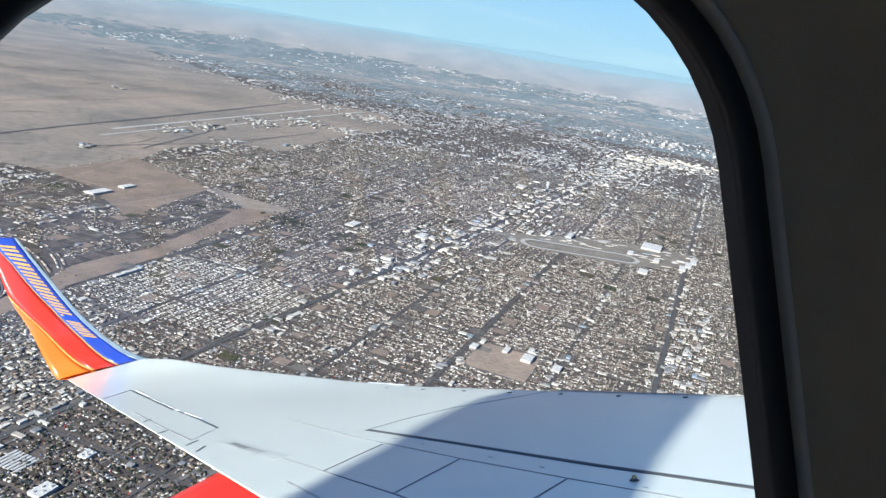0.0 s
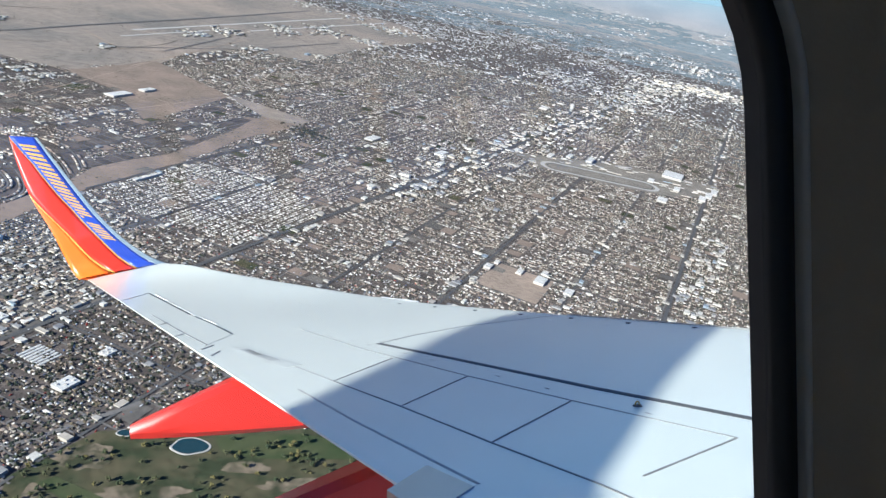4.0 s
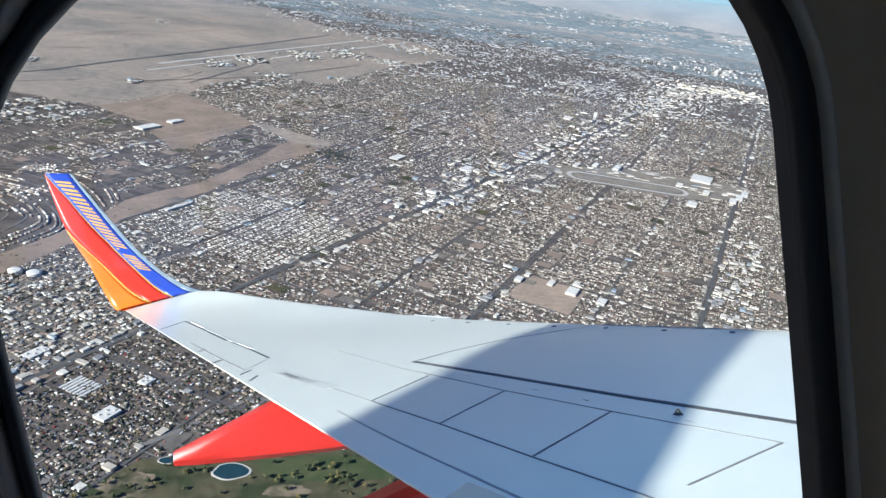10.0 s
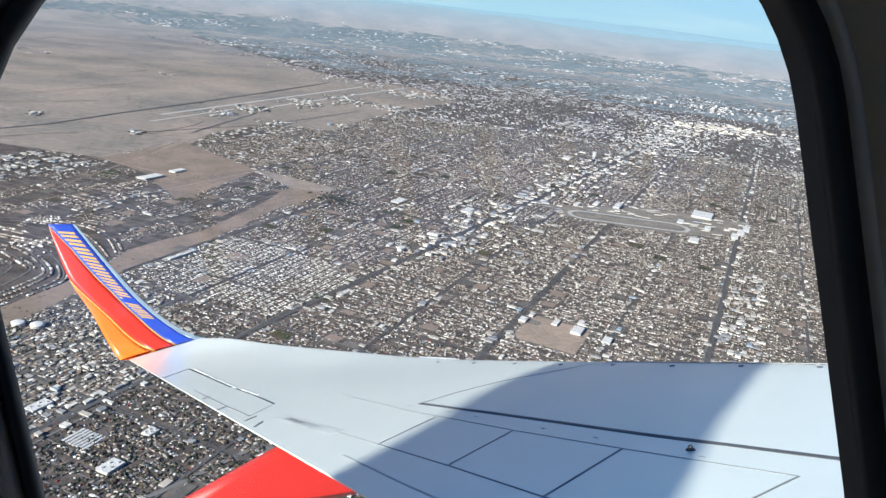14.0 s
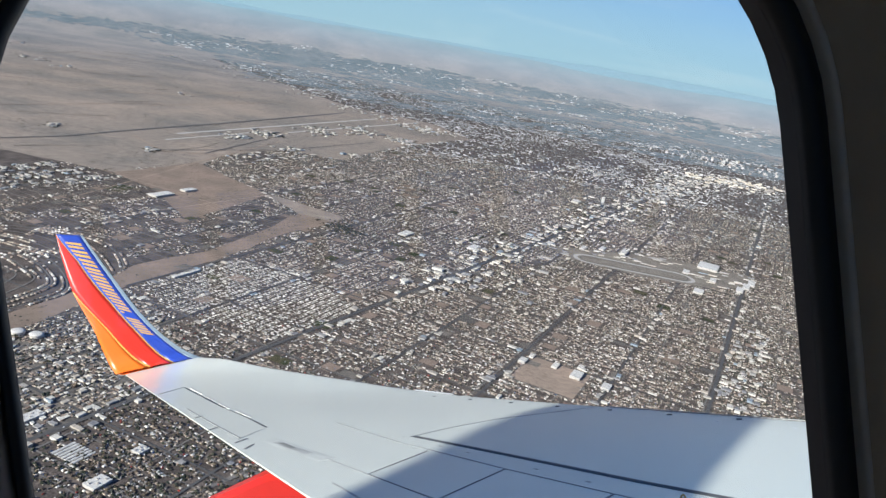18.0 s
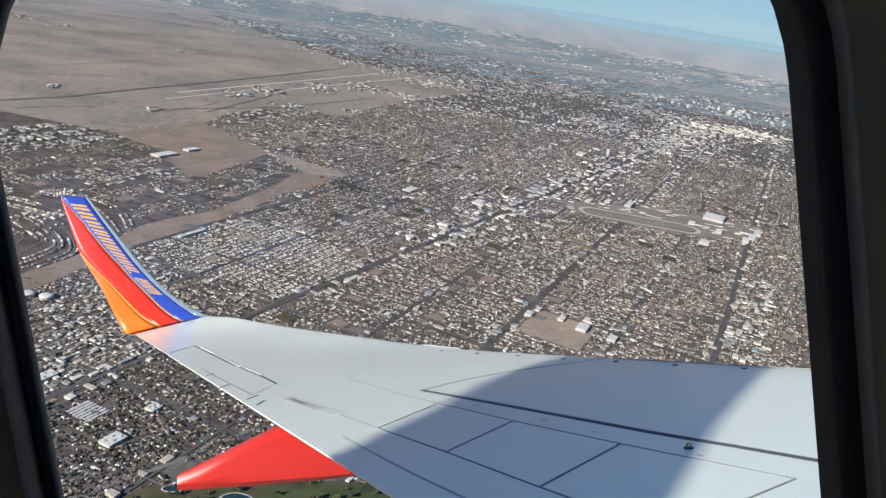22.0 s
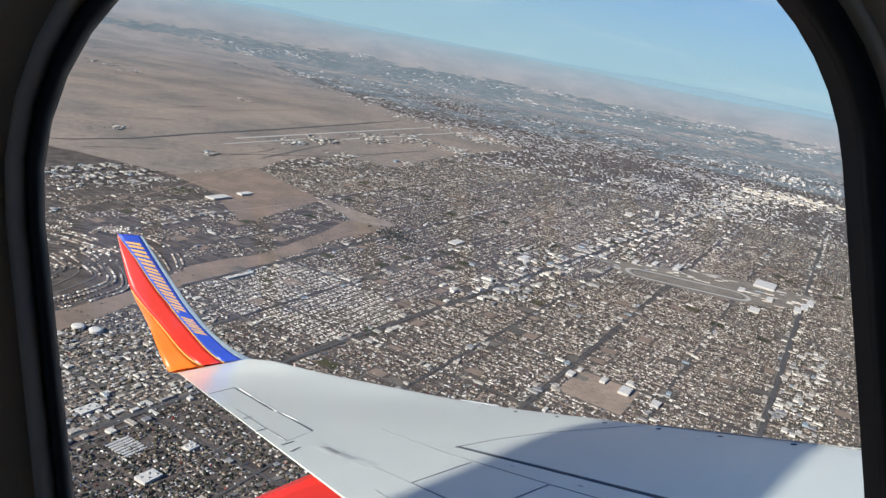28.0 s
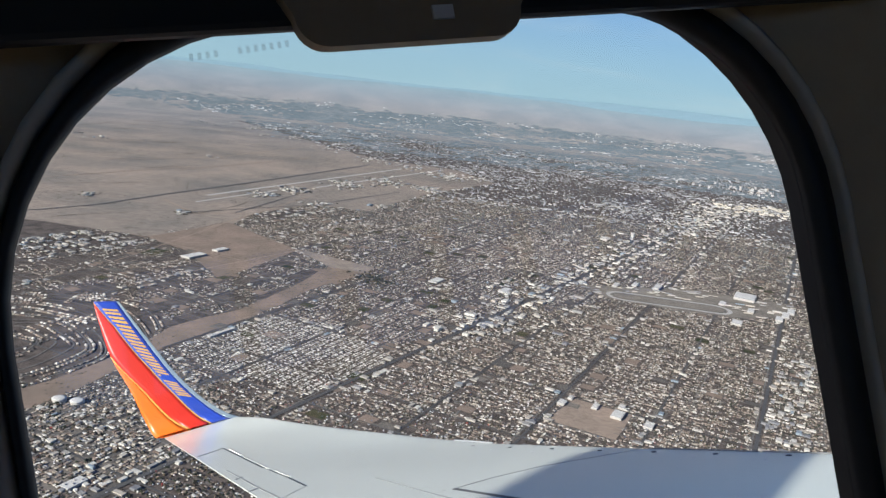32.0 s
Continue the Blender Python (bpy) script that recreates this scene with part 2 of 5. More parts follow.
M_TAN = blend_mat("school_field", (0.36, 0.275, 0.215), (0.30, 0.235, 0.185), 0.03, fine=8, amount=0.2)
M_GRASS = blend_mat("golf_grass", (0.045, 0.055, 0.03), (0.105, 0.092, 0.055), 0.04, 0.42, 0.62, fine=6)
M_FAR = blend_mat("hazed_far_plain", (0.335, 0.272, 0.222), (0.205, 0.185, 0.163), 0.0042, 0.36, 0.64, fine=18, amount=0.17)
# haze put into colour and glow: the backdrop pales and turns blue with distance
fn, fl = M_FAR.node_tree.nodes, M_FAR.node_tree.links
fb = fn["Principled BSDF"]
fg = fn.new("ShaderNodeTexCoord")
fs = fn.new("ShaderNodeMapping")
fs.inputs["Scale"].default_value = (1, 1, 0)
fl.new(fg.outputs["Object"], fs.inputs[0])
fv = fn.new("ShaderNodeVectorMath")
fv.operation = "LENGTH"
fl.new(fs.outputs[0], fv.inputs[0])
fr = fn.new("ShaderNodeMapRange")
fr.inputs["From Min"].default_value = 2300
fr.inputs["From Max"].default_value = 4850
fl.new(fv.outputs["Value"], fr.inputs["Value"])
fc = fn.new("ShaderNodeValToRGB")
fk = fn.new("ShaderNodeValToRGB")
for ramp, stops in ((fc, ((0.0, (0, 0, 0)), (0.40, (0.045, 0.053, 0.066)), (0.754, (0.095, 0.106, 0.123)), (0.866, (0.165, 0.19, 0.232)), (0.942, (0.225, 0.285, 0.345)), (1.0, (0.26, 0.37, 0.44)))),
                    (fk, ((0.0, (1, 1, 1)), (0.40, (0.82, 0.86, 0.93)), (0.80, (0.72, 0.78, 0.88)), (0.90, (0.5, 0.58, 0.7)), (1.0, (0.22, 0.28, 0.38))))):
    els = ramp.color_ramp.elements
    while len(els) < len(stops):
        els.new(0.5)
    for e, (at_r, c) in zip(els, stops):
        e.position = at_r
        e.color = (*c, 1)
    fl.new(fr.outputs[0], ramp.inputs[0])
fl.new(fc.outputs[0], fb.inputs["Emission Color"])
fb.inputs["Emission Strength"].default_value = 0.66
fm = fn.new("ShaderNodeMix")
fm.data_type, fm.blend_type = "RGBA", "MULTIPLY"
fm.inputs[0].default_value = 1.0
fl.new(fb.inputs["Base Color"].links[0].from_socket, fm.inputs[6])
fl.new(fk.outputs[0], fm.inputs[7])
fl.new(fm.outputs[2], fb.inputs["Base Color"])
# far groves: blue-grey base plus a faint glow that stands for haze
M_FAR_WOODS = blend_mat("hazed_far_woods", (0.075, 0.088, 0.098), (0.12, 0.126, 0.132), 0.004, fine=8, amount=0.2)
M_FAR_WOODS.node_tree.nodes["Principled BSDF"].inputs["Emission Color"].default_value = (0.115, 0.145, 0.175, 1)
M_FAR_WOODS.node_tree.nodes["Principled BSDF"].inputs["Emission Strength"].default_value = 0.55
M_FAR_TOWN = ramp_mat("far_town", [(0, (0.6, 0.6, 0.6)), (0.4, (0.45, 0.44, 0.43)), (0.75, (0.35, 0.33, 0.31))])
M_ROAD = mat("asphalt", (0.085, 0.083, 0.082), 0.9, 0, 0.2, 0.1)
M_STREET = mat("street_grey", (0.165, 0.152, 0.14), 0.9, 0, 0.2, 0.1)
M_WATER = mat("pond_water", (0.02, 0.05, 0.06), 0.08, 0, 0.1, 0.2)
M_CARS = ramp_mat("car_paint", [(0, (0.7, 0.7, 0.7)), (0.3, (0.1, 0.1, 0.11)), (0.55, (0.35, 0.36, 0.38)), (0.75, (0.3, 0.05, 0.04)), (0.85, (0.06, 0.1, 0.2))], rough=0.3)
M_CONC = mat("pale_concrete", (0.45, 0.42, 0.38), 0.9, 0, 0.1, 0.1)


# ---- helpers for parts ----
def mesh_of(name, verts, faces, material, smooth=False):
    me = bpy.data.meshes.new(name)
    me.from_pydata([tuple(v) for v in verts], [], [tuple(f) for f in faces])
    me.validate()
    if material:
        me.materials.append(material)
    if smooth:
        me.polygons.foreach_set("use_smooth", [True] * len(me.polygons))
    return me


def part_data(name, me, parent, label=""):
    ob = new(name, me)
    ob.parent = parent
    if label:
        ob["label"] = label
    return ob


def part(name, bm, material, parent, label="", smooth=False):
    me = bpy.data.meshes.new(name)
    bm.normal_update()
    bm.to_mesh(me)
    bm.free()
    me.materials.append(material)
    if smooth:
        me.polygons.foreach_set("use_smooth", [True] * len(me.polygons))
    return part_data(name, me, parent, label)


def loft(rings, closed=True, caps=True):
    """Faces between rings of equal length."""
    n = len(rings[0])
    verts = [v for r in rings for v in r]
    faces = []
    for i in range(len(rings) - 1):
        for j in range(n if closed else n - 1):
            k = (j + 1) % n
            faces.append((i * n + j, i * n + k, (i + 1) * n + k, (i + 1) * n + j))
    if caps and closed:
        faces.append(tuple(range(n))[::-1])
        faces.append(tuple((len(rings) - 1) * n + j for j in range(n)))
    return verts, faces


def box_bm(sx, sy, sz, bevel=0.0):
    bm = bmesh.new()
    bmesh.ops.create_cube(bm, size=1)
    bmesh.ops.scale(bm, vec=(sx, sy, sz), verts=bm.verts)
    if bevel:
        bmesh.ops.bevel(bm, geom=bm.edges[:], offset=bevel, segments=2, affect="EDGES", profile=0.5)
    return bm


# ---- the aircraft ----
airliner = tagged(new("airliner"), "passenger airliner with pale wing and blue, red and orange winglet", "airplane")
airliner.matrix_world = AIR

LE_Y = (-15.6, -10.3, -9.7, -8.5, -7.35, -6.5, -5.46, -4.2, -2.7, -1.8, -0.75, 0.36)
LE_Z = (0.14, 0.10, 0.085, 0.06, 0.04, 0.025, 0.045, 0.11, 0.17, 0.22, 0.29, 0.29)


def le_x(y):
    return 0.12 - 0.53 * (y - 0.36) + 0.11 * float(np.interp(y, (-11.5, -9.5, -6.0, -4.0), (0.3, 1, 1, 0)))


def te_x(y):
    return -1.235 - 0.262 * (y - 0.29)


def le_z(y):
    return float(np.interp(y, LE_Y, LE_Z))


def wing_z(x, y):
    """Height of the upper skin."""
    s = (x - te_x(y)) / (le_x(y) - te_x(y))
    return le_z(y) * min(max(s, 0), 1)


def wing_station(y):
    xt, xl = te_x(y), le_x(y)
    c = xl - xt
    top, low = [], []
    for s in (0.0, 0.06, 0.15, 0.3, 0.45, 0.6, 0.75, 0.88, 0.94, 0.97, 0.985, 0.995):
        nose = max(0.0, (s - 0.95) / 0.05)
        th = 0.105 * c * (1 - abs(s - 0.62) ** 1.6 * 1.5) * min(1.0, s * 2.2 + 0.03)
        z = le_z(y) * s - 0.009 * c * (1 - math.sqrt(max(0, 1 - nose * nose)))
        top.append((xt + s * c, y, z))
        low.append((xt + s * c, y, z - max(th, 0.012) * math.sqrt(max(0.02, 1 - nose * nose))))
    return top + [(xl, y, le_z(y) - 0.035 * c * 0.6)] + low[::-1]


ys = [-15.6 + i * 0.4 for i in range(40)] + [0.2, 0.36]
v, f = loft([wing_station(y) for y in ys])
wing_mesh = mesh_of("wing", v, f, M_WING, True)
wing_mesh.set_sharp_from_angle(angle=radians(35))
wing = part_data("wing", wing_mesh, airliner, "pale grey painted wing with thin panel joints")


def skin_strip(name, pts, width, material, parent, lift=0.004, label="", spread=0.0):
    """A thin strip that follows the upper skin through plan points."""
    dense = []
    for (x0, y0), (x1, y1) in zip(pts[:-1], pts[1:]):
        k = max(2, int(math.hypot(x1 - x0, y1 - y0) / 0.15))
        dense += [(x0 + (x1 - x0) * i / k, y0 + (y1 - y0) * i / k) for i in range(k)]
    dense.append(pts[-1])
    rings = []
    for i, (x, y) in enumerate(dense):
        xa, ya = dense[max(i - 1, 0)]
        xb, yb = dense[min(i + 1, len(dense) - 1)]
        d = Vector((xb - xa, yb - ya))
        d.normalize()
        w = width / 2
        nx, ny = -d.y * w, d.x * w
        a, b = (x + nx, y + ny), (x - nx, y - ny)
        k = 1 + spread / w
        c, e = (x + nx * k, y + ny * k), (x - nx * k, y - ny * k)
        rings.append([(*c, wing_z(*c) - 0.004), (*a, wing_z(*a) + lift), (*b, wing_z(*b) + lift), (*e, wing_z(*e) - 0.004)])
    vv, ff = loft(rings)
    return part_data(name, mesh_of(name, vv, ff, material), parent, label)


# joints, slots and marks on the upper skin
skin_strip("leading_edge_joint", [(le_x(y) - 0.085, y) for y in (-8.44, -9.2, -10.0, -11.0, -12.2, -13.6, -15.2)], 0.014, M_SEAM, wing, 0.004, "dark joint behind the leading edge")
skin_strip("leading_edge_mark", [(le_x(y) - 0.05, y) for y in (-5.72, -6.0, -6.35)], 0.02, M_WING_EDGE, wing, 0.006, "short bright mark by the leading edge")
skin_strip("spar_joint", [(2.15, -8.33), (2.54, -9.73), (2.99, -10.97), (3.33, -11.80), (3.72, -12.69)], 0.009, M_SEAM, wing, 0.002, "fine dark skin joint")
skin_strip("aileron_end", [(1.52, -8.35), (1.30, -8.95)], 0.008, M_SMUDGE, wing, 0.002, "faint joint at the aileron end")
for a, b in (((2.66, -10.16), (2.16, -10.77)), ((2.99, -10.97), (2.43, -11.56)), ((3.33, -11.80), (2.68, -12.36)), ((3.72, -12.69), (3.09, -12.98))):
    skin_strip("spoiler_joint", [a, b], 0.011, M_SEAM, wing, 0.0025, "dark gap between spoiler panels")
skin_strip("rear_joint", [(1.92, -10.05), (2.04, -10.41), (2.16, -10.77)], 0.007, M_SMUDGE, wing, 0.0015, "faint joint behind the spoilers", 0.02)
skin_strip("rear_joint", [(2.16, -10.77), (2.43, -11.56), (2.68, -12.36), (2.89, -12.98), (3.2, -14.2)], 0.010, M_SEAM, wing, 0.003, "dark gap behind the spoilers")
skin_strip("flap_joint", [(1.93, -10.92), (2.16, -11.8), (2.47, -12.84)], 0.006, M_SMUDGE, wing, 0.002, "", 0.02)
for k in (0.06, 0.2, 0.26, 0.38, 0.46, 0.62, 0.72, 0.88):
    x, y = 2.15 + 1.57 * k + 0.03, -8.33 - 4.36 * k
    skin_strip("fastener", [(x, y), (x + 0.015, y - 0.035)], 0.008, M_SEAM, wing, 0.002, "small dark fastener")
skin_strip("walkway_stripe", [(2.68, -9.46), (3.11, -10.49), (3.57, -11.59), (4.02, -12.56), (4.9, -14.5)], 0.05, M_STRIPE, wing, 0.003, "broad dark grey walkway stripe")
skin_strip("panel_seam", [(2.68, -9.46), (3.08, -9.13), (3.58, -8.82), (4.15, -8.63), (4.70, -8.44)], 0.011, M_SEAM, wing, 0.0025, "curved dark panel seam")
skin_strip("aileron_slot", [(0.30, -3.72), (0.69, -5.17), (1.05, -6.58)], 0.026, M_LINE, wing, 0.004, "dark aileron slot")
skin_strip("aileron_slot", [(1.10, -6.74), (1.33, -7.57), (1.52, -8.35)], 0.018, M_LINE, wing, 0.004, "dark aileron slot")
skin_strip("aileron_slot", [(0.03, -4.45), (0.29, -3.69)], 0.016, M_SEAM, wing, 0.0045)
# raised pale strips draw the broken highlight along the slot lip
for a, b in (((0.38, -3.93), (0.62, -4.85)), ((0.69, -5.17), (0.85, -5.79)), ((0.91, -6.02), (1.07, -6.66)), ((1.15, -6.91), (1.33, -7.57))):
    skin_strip("slot_lip", [(a[0] + 0.03, a[1]), (b[0] + 0.03, b[1])], 0.022, M_LIP_GLINT, wing, 0.009, "pale strip drawn as a highlight on the slot lip")
skin_strip("tab_slot", [(0.63, -6.44), (1.04, -7.95), (1.31, -8.88)], 0.013, M_SEAM, wing, 0.003, "thin trim tab gap")
for a, b in (((1.01, -8.30), (1.08, -8.13)), ((1.28, -9.14), (1.37, -8.95)), ((1.37, -9.48), (1.43, -9.27)), ((0.80, -7.35), (0.86, -7.18))):
    skin_strip("tab_hinge", [a, b], 0.016, M_SEAM, wing, 0.004)
skin_strip("oil_smudge", [(1.57, -9.12), (1.70, -9.52), (1.95, -10.18)], 0.10, M_GRIME, wing, 0.002, "thin grey grime", 0.08)
skin_strip("oil_smudge", [(1.61, -9.24), (1.70, -9.52), (1.84, -9.88)], 0.055, M_SMUDGE, wing, 0.003, "grey oil smudge", 0.06)
skin_strip("oil_smudge", [(1.64, -9.31), (1.70, -9.50), (1.74, -9.62)], 0.030, M_SOOT, wing, 0.004, "dark oil at the head of the smudge", 0.05)
for x, y in ((3.47, -6.47), (3.77, -7.05), (4.08, -7.62), (4.39, -8.20), (4.71, -8.75), (5.01, -9.33), (5.34, -9.88), (5.64, -10.45)):
    bm = bmesh.new()
    bmesh.ops.create_cone(bm, cap_ends=True, segments=12, radius1=0.027, radius2=0.023, depth=0.010)
    bmesh.ops.translate(bm, vec=(x, y, wing_z(x, y) + 0.002), verts=bm.verts)
    part("vent_hole", bm, M_LINE, wing, "small dark vent hole")
    bm = bmesh.new()
    bmesh.ops.create_cone(bm, cap_ends=True, segments=10, radius1=0.02, radius2=0.014, depth=0.005)
    bmesh.ops.translate(bm, vec=(x - 0.22, y - 0.02, wing_z(x - 0.22, y) + 0.002), verts=bm.verts)
    part("rivet_cap", bm, M_WING_EDGE, wing)
# tie-down ring on its plate
bm = bmesh.new()
bmesh.ops.create_cone(bm, cap_ends=True, segments=16, radius1=0.026, radius2=0.023, depth=0.006)
bmesh.ops.translate(bm, vec=(3.59, -12.04, wing_z(3.59, -12.04) + 0.004), verts=bm.verts)
part("tie_down_plate", bm, M_STRIPE, wing, "dark round plate")
rings = []
for i in range(13):
    a = math.pi * i / 12
    cx, cz = 0.012 * math.cos(a), 0.018 * math.sin(a)
    rings.append([(3.59 + cx * 1.0 + 0.0045 * math.cos(b) * math.cos(a), -12.04 + 0.0045 * math.sin(b), wing_z(3.59, -12.04) + 0.008 + cz + 0.0045 * math.cos(b) * math.sin(a)) for b in [k * math.tau / 8 for k in range(8)]])
v, f = loft(rings)
part_data("tie_down_ring", mesh_of("tie_down_ring", v, f, M_BRASS, True), wing, "yellow painted tie-down ring")
# bare metal flap corner by the inner fairing
bm = bmesh.new()
quad = [bm.verts.new((x, y, wing_z(x, y) + 0.006)) for x, y in ((2.44, -12.87), (2.20, -13.10), (2.12, -12.80), (2.33, -12.57))]
bm.faces.new(quad)
geo = bmesh.ops.extrude_face_region(bm, geom=bm.faces[:])
bmesh.ops.translate(bm, vec=(0, 0, -0.03), verts=[e for e in geo["geom"] if isinstance(e, bmesh.types.BMVert)])
part("flap_corner", bm, M_STEEL, wing, "bare worn metal flap corner")

# winglet: leading and trailing edges from the blend to the tip
WL_LE = [(0.85, -1.0, 0.29), (0.12, 0.36, 0.30), (-0.46, 0.44, 0.65), (-1.01, 0.56, 1.19), (-1.58, 0.72, 1.93), (-2.19, 0.91, 2.77)]
WL_TE = [(-0.86, -0.8, 0.0), (-1.43, 0.31, 0.04), (-1.89, 0.50, 0.93), (-2.27, 0.65, 1.58), (-2.50, 0.78, 2.18), (-2.69, 0.91, 2.79)]


def curve_at(pts, s):
    """A point on a smooth curve through pts, s from 0 to 1."""
    n = len(pts) - 1
    k = min(int(s * n), n - 1)
    u = s * n - k
    p = [Vector(pts[min(max(k + j, 0), n)]) for j in (-1, 0, 1, 2)]
    return 0.5 * (2 * p[1] + (p[2] - p[0]) * u + (2 * p[0] - 5 * p[1] + 4 * p[2] - p[3]) * u * u + (3 * p[1] - p[0] - 3 * p[2] + p[3]) * u ** 3)


def winglet_point(h, c, inner=True):
    """h: 0 at the blend, 1 at the tip; c: 0 at the trailing edge, 1 at the leading edge."""
    s = 0.2 + 0.8 * h
    a, b = curve_at(WL_TE, s), curve_at(WL_LE, s)
    p = a.lerp(b, c)
    up = curve_at(WL_LE, min(s + 0.05, 1)) - curve_at(WL_LE, max(s - 0.05, 0))
    n = (b - a).cross(up)
    n.normalize()
    if n.y > 0:
        n = -n
    th = 0.05 * (b - a).length * math.sin(math.pi * min(max(c, 0), 1) ** 0.7) + 0.006
    return p + n * (th * (0.25 if inner else -0.75))


def b_orange(h):
    return max(0.0, 0.38 * (1 - h / 0.52))


def b_red(h):
    return max(0.0, float(np.interp(h, (0, 0.2, 0.5, 0.8, 0.97, 1), (0.66, 0.62, 0.58, 0.36, 0.02, 0.0))))


winglet = tagged(new("winglet"), "upswept winglet in blue, red and orange bands")
winglet.parent = airliner


def winglet_band(name, lo, hi, material, label=""):
    hs = [-0.02] + [i / 30 for i in range(31)]
    verts, faces, m = [], [], 5
    for h in hs:
        a, b = lo(h), max(hi(h), lo(h))
        cs = [a + (b - a) * j / m for j in range(m + 1)]
        verts += [winglet_point(h, c) for c in cs] + [winglet_point(h, c, False) for c in cs]
    w = 2 * (m + 1)
    for i in range(len(hs) - 1):
        for j in range(m):
            q = i * w + j
            faces.append((q, q + 1, q + w + 1, q + w))
            q = i * w + m + 1 + j
            faces.append((q, q + w, q + w + 1, q + 1))
        faces.append((i * w, i * w + w, i * w + w + m + 1, i * w + m + 1))
        q = i * w + m
        faces.append((q, q + m + 1, q + w + m + 1, q + w))
    q = (len(hs) - 1) * w
    faces.append(tuple(q + j for j in range(m + 1)) + tuple(q + m + 1 + j for j in range(m, -1, -1)))
    bm = bmesh.new()
    me = mesh_of(name, verts, faces, material)
    bm.from_mesh(me)
    bmesh.ops.dissolve_degenerate(bm, dist=0.0005, edges=bm.edges[:])
    bm.to_mesh(me)
    bm.free()
    me.polygons.foreach_set("use_smooth", [True] * len(me.polygons))
    return part_data(name, me, winglet, label)


winglet_band("orange_band", lambda h: 0.0, lambda h: b_orange(h) - 0.015 if b_orange(h) > 0.02 else 0, M_ORANGE, "orange painted band")
winglet_band("pinstripe", lambda h: max(0, b_orange(h) - 0.015), lambda h: b_orange(h) + (0.012 if b_orange(h) > 0 else 0), M_YELLOW, "thin yellow pinstripe")
winglet_band("red_band", lambda h: b_orange(h) + (0.012 if b_orange(h) > 0 else 0), lambda h: max(b_red(h) - 0.012, b_orange(h)), M_RED, "red painted band")
winglet_band("pinstripe", lambda h: max(b_red(h) - 0.012, 0), lambda h: b_red(h) + 0.012, M_YELLOW, "thin yellow pinstripe")
winglet_band("blue_band", lambda h: b_red(h) + 0.012, lambda h: 0.90, M_BLUE, "blue painted band along the leading edge")
winglet_band("leading_edge_strip", lambda h: 0.90, lambda h: 1.0, M_EDGE_GREY, "grey-blue leading edge strip")
# lettering on the blue band, as plain bars
def band_at(h, k):
    """Across the blue band, 0 at the pinstripe and 1 at the leading edge strip."""
    lo = b_red(h) + 0.012
    return winglet_point(h, lo + (0.90 - lo) * k)


for i in range(13):
    for j in range(2 if i != 9 else 1):
        h0 = 0.925 - i * 0.0515 - j * 0.024
        h1 = h0 - 0.0145
        k0, k1 = (0.14, 0.78) if i != 9 else (0.14, 0.28)
        corner = [band_at(h, k) for h, k in ((h0, k0), (h0, k1), (h1, k1), (h1, k0))]
        nrm = (corner[1] - corner[0]).cross(corner[3] - corner[0]).normalized()
        if nrm.y > 0:
            nrm = -nrm
        v, f = loft([[c + nrm * 0.002 for c in corner], [c + nrm * 0.008 for c in corner]])
        part_data("lettering_bar", mesh_of("lettering_bar", v, f, M_YELLOW), winglet, "yellow painted bar")


def fairing(dx, dy, dz, k=1.0):
    """A canoe-shaped flap track fairing with a blunt tail."""
    rings = []
    for x, ztop, zbot, w in ((0.85, -0.36, -0.45, 0.05), (1.0, -0.30, -0.455, 0.085), (1.3, -0.175, -0.46, 0.12), (1.54, -0.08, -0.46, 0.145),
                             (1.9, -0.03, -0.46, 0.16), (2.4, -0.03, -0.45, 0.16), (3.0, -0.1, -0.42, 0.12), (3.4, -0.2, -0.38, 0.05)):
        rings.append([(dx + 1.54 + (x - 1.54) * k, dy + w * sy, dz + z) for sy, z in
                      ((-0.55, ztop), (0.55, ztop), (0.92, ztop - 0.04), (1.0, ztop * 0.4 + zbot * 0.6), (0.9, zbot + 0.04), (0.5, zbot), (-0.5, zbot), (-0.9, zbot + 0.04), (-1.0, ztop * 0.4 + zbot * 0.6), (-0.92, ztop - 0.04))])
    vv, ff = loft(rings)
    me = mesh_of("flap_fairing", vv, ff, M_RED_DARK, True)
    me.set_sharp_from_angle(angle=radians(32))
    return part_data("flap_fairing", me, airliner, "red painted flap track fairing under the wing")


fairing(0, -10.0, 0)
fairing(0.72, -11.8, -0.1, 1.2)

# fuselage frame: x forward, y out through the window, z up, from the middle of the window opening
CABIN = pose(1.669, -15.367, 0.908, 5.755, -7.905, 8.928)
RADIUS = 1.88


def tube(name, radius, material, x0, x1, parent, taper=None, label=""):
    """A round shell with window openings on both sides."""
    pitch, ow = 0.53, 0.44
    xs = []
    k0, k1 = int(x0 / pitch), int(x1 / pitch)
    for k in range(k0, k1 + 1):
        xs += [k * pitch - ow / 2, k * pitch + ow / 2]
    ang = [0.0, 9.5, 24, 40, 60, 80, 100, 120, 140, 158, 170.5, 189.5, 204, 225, 250, 270, 290, 315, 336, 350.5]
    verts, faces, n = [], [], len(ang)
    for x in xs:
        for a in ang:
            q = radians(a)
            verts.append((x, radius * math.cos(q) - RADIUS, radius * math.sin(q)))
    for i in range(len(xs) - 1):
        for j in range(n):
            kk = (j + 1) % n
            opening = i % 2 == 0 and ang[j] in (350.5, 0.0, 170.5)
            if not opening:
                faces.append((i * n + j, i * n + kk, (i + 1) * n + kk, (i + 1) * n + j))
    return part_data(name, mesh_of(name, verts, faces, material, True), parent, label)


fuselage = tagged(new("fuselage"), "blue painted round fuselage")
fuselage.parent = airliner
fuselage.matrix_local = CABIN
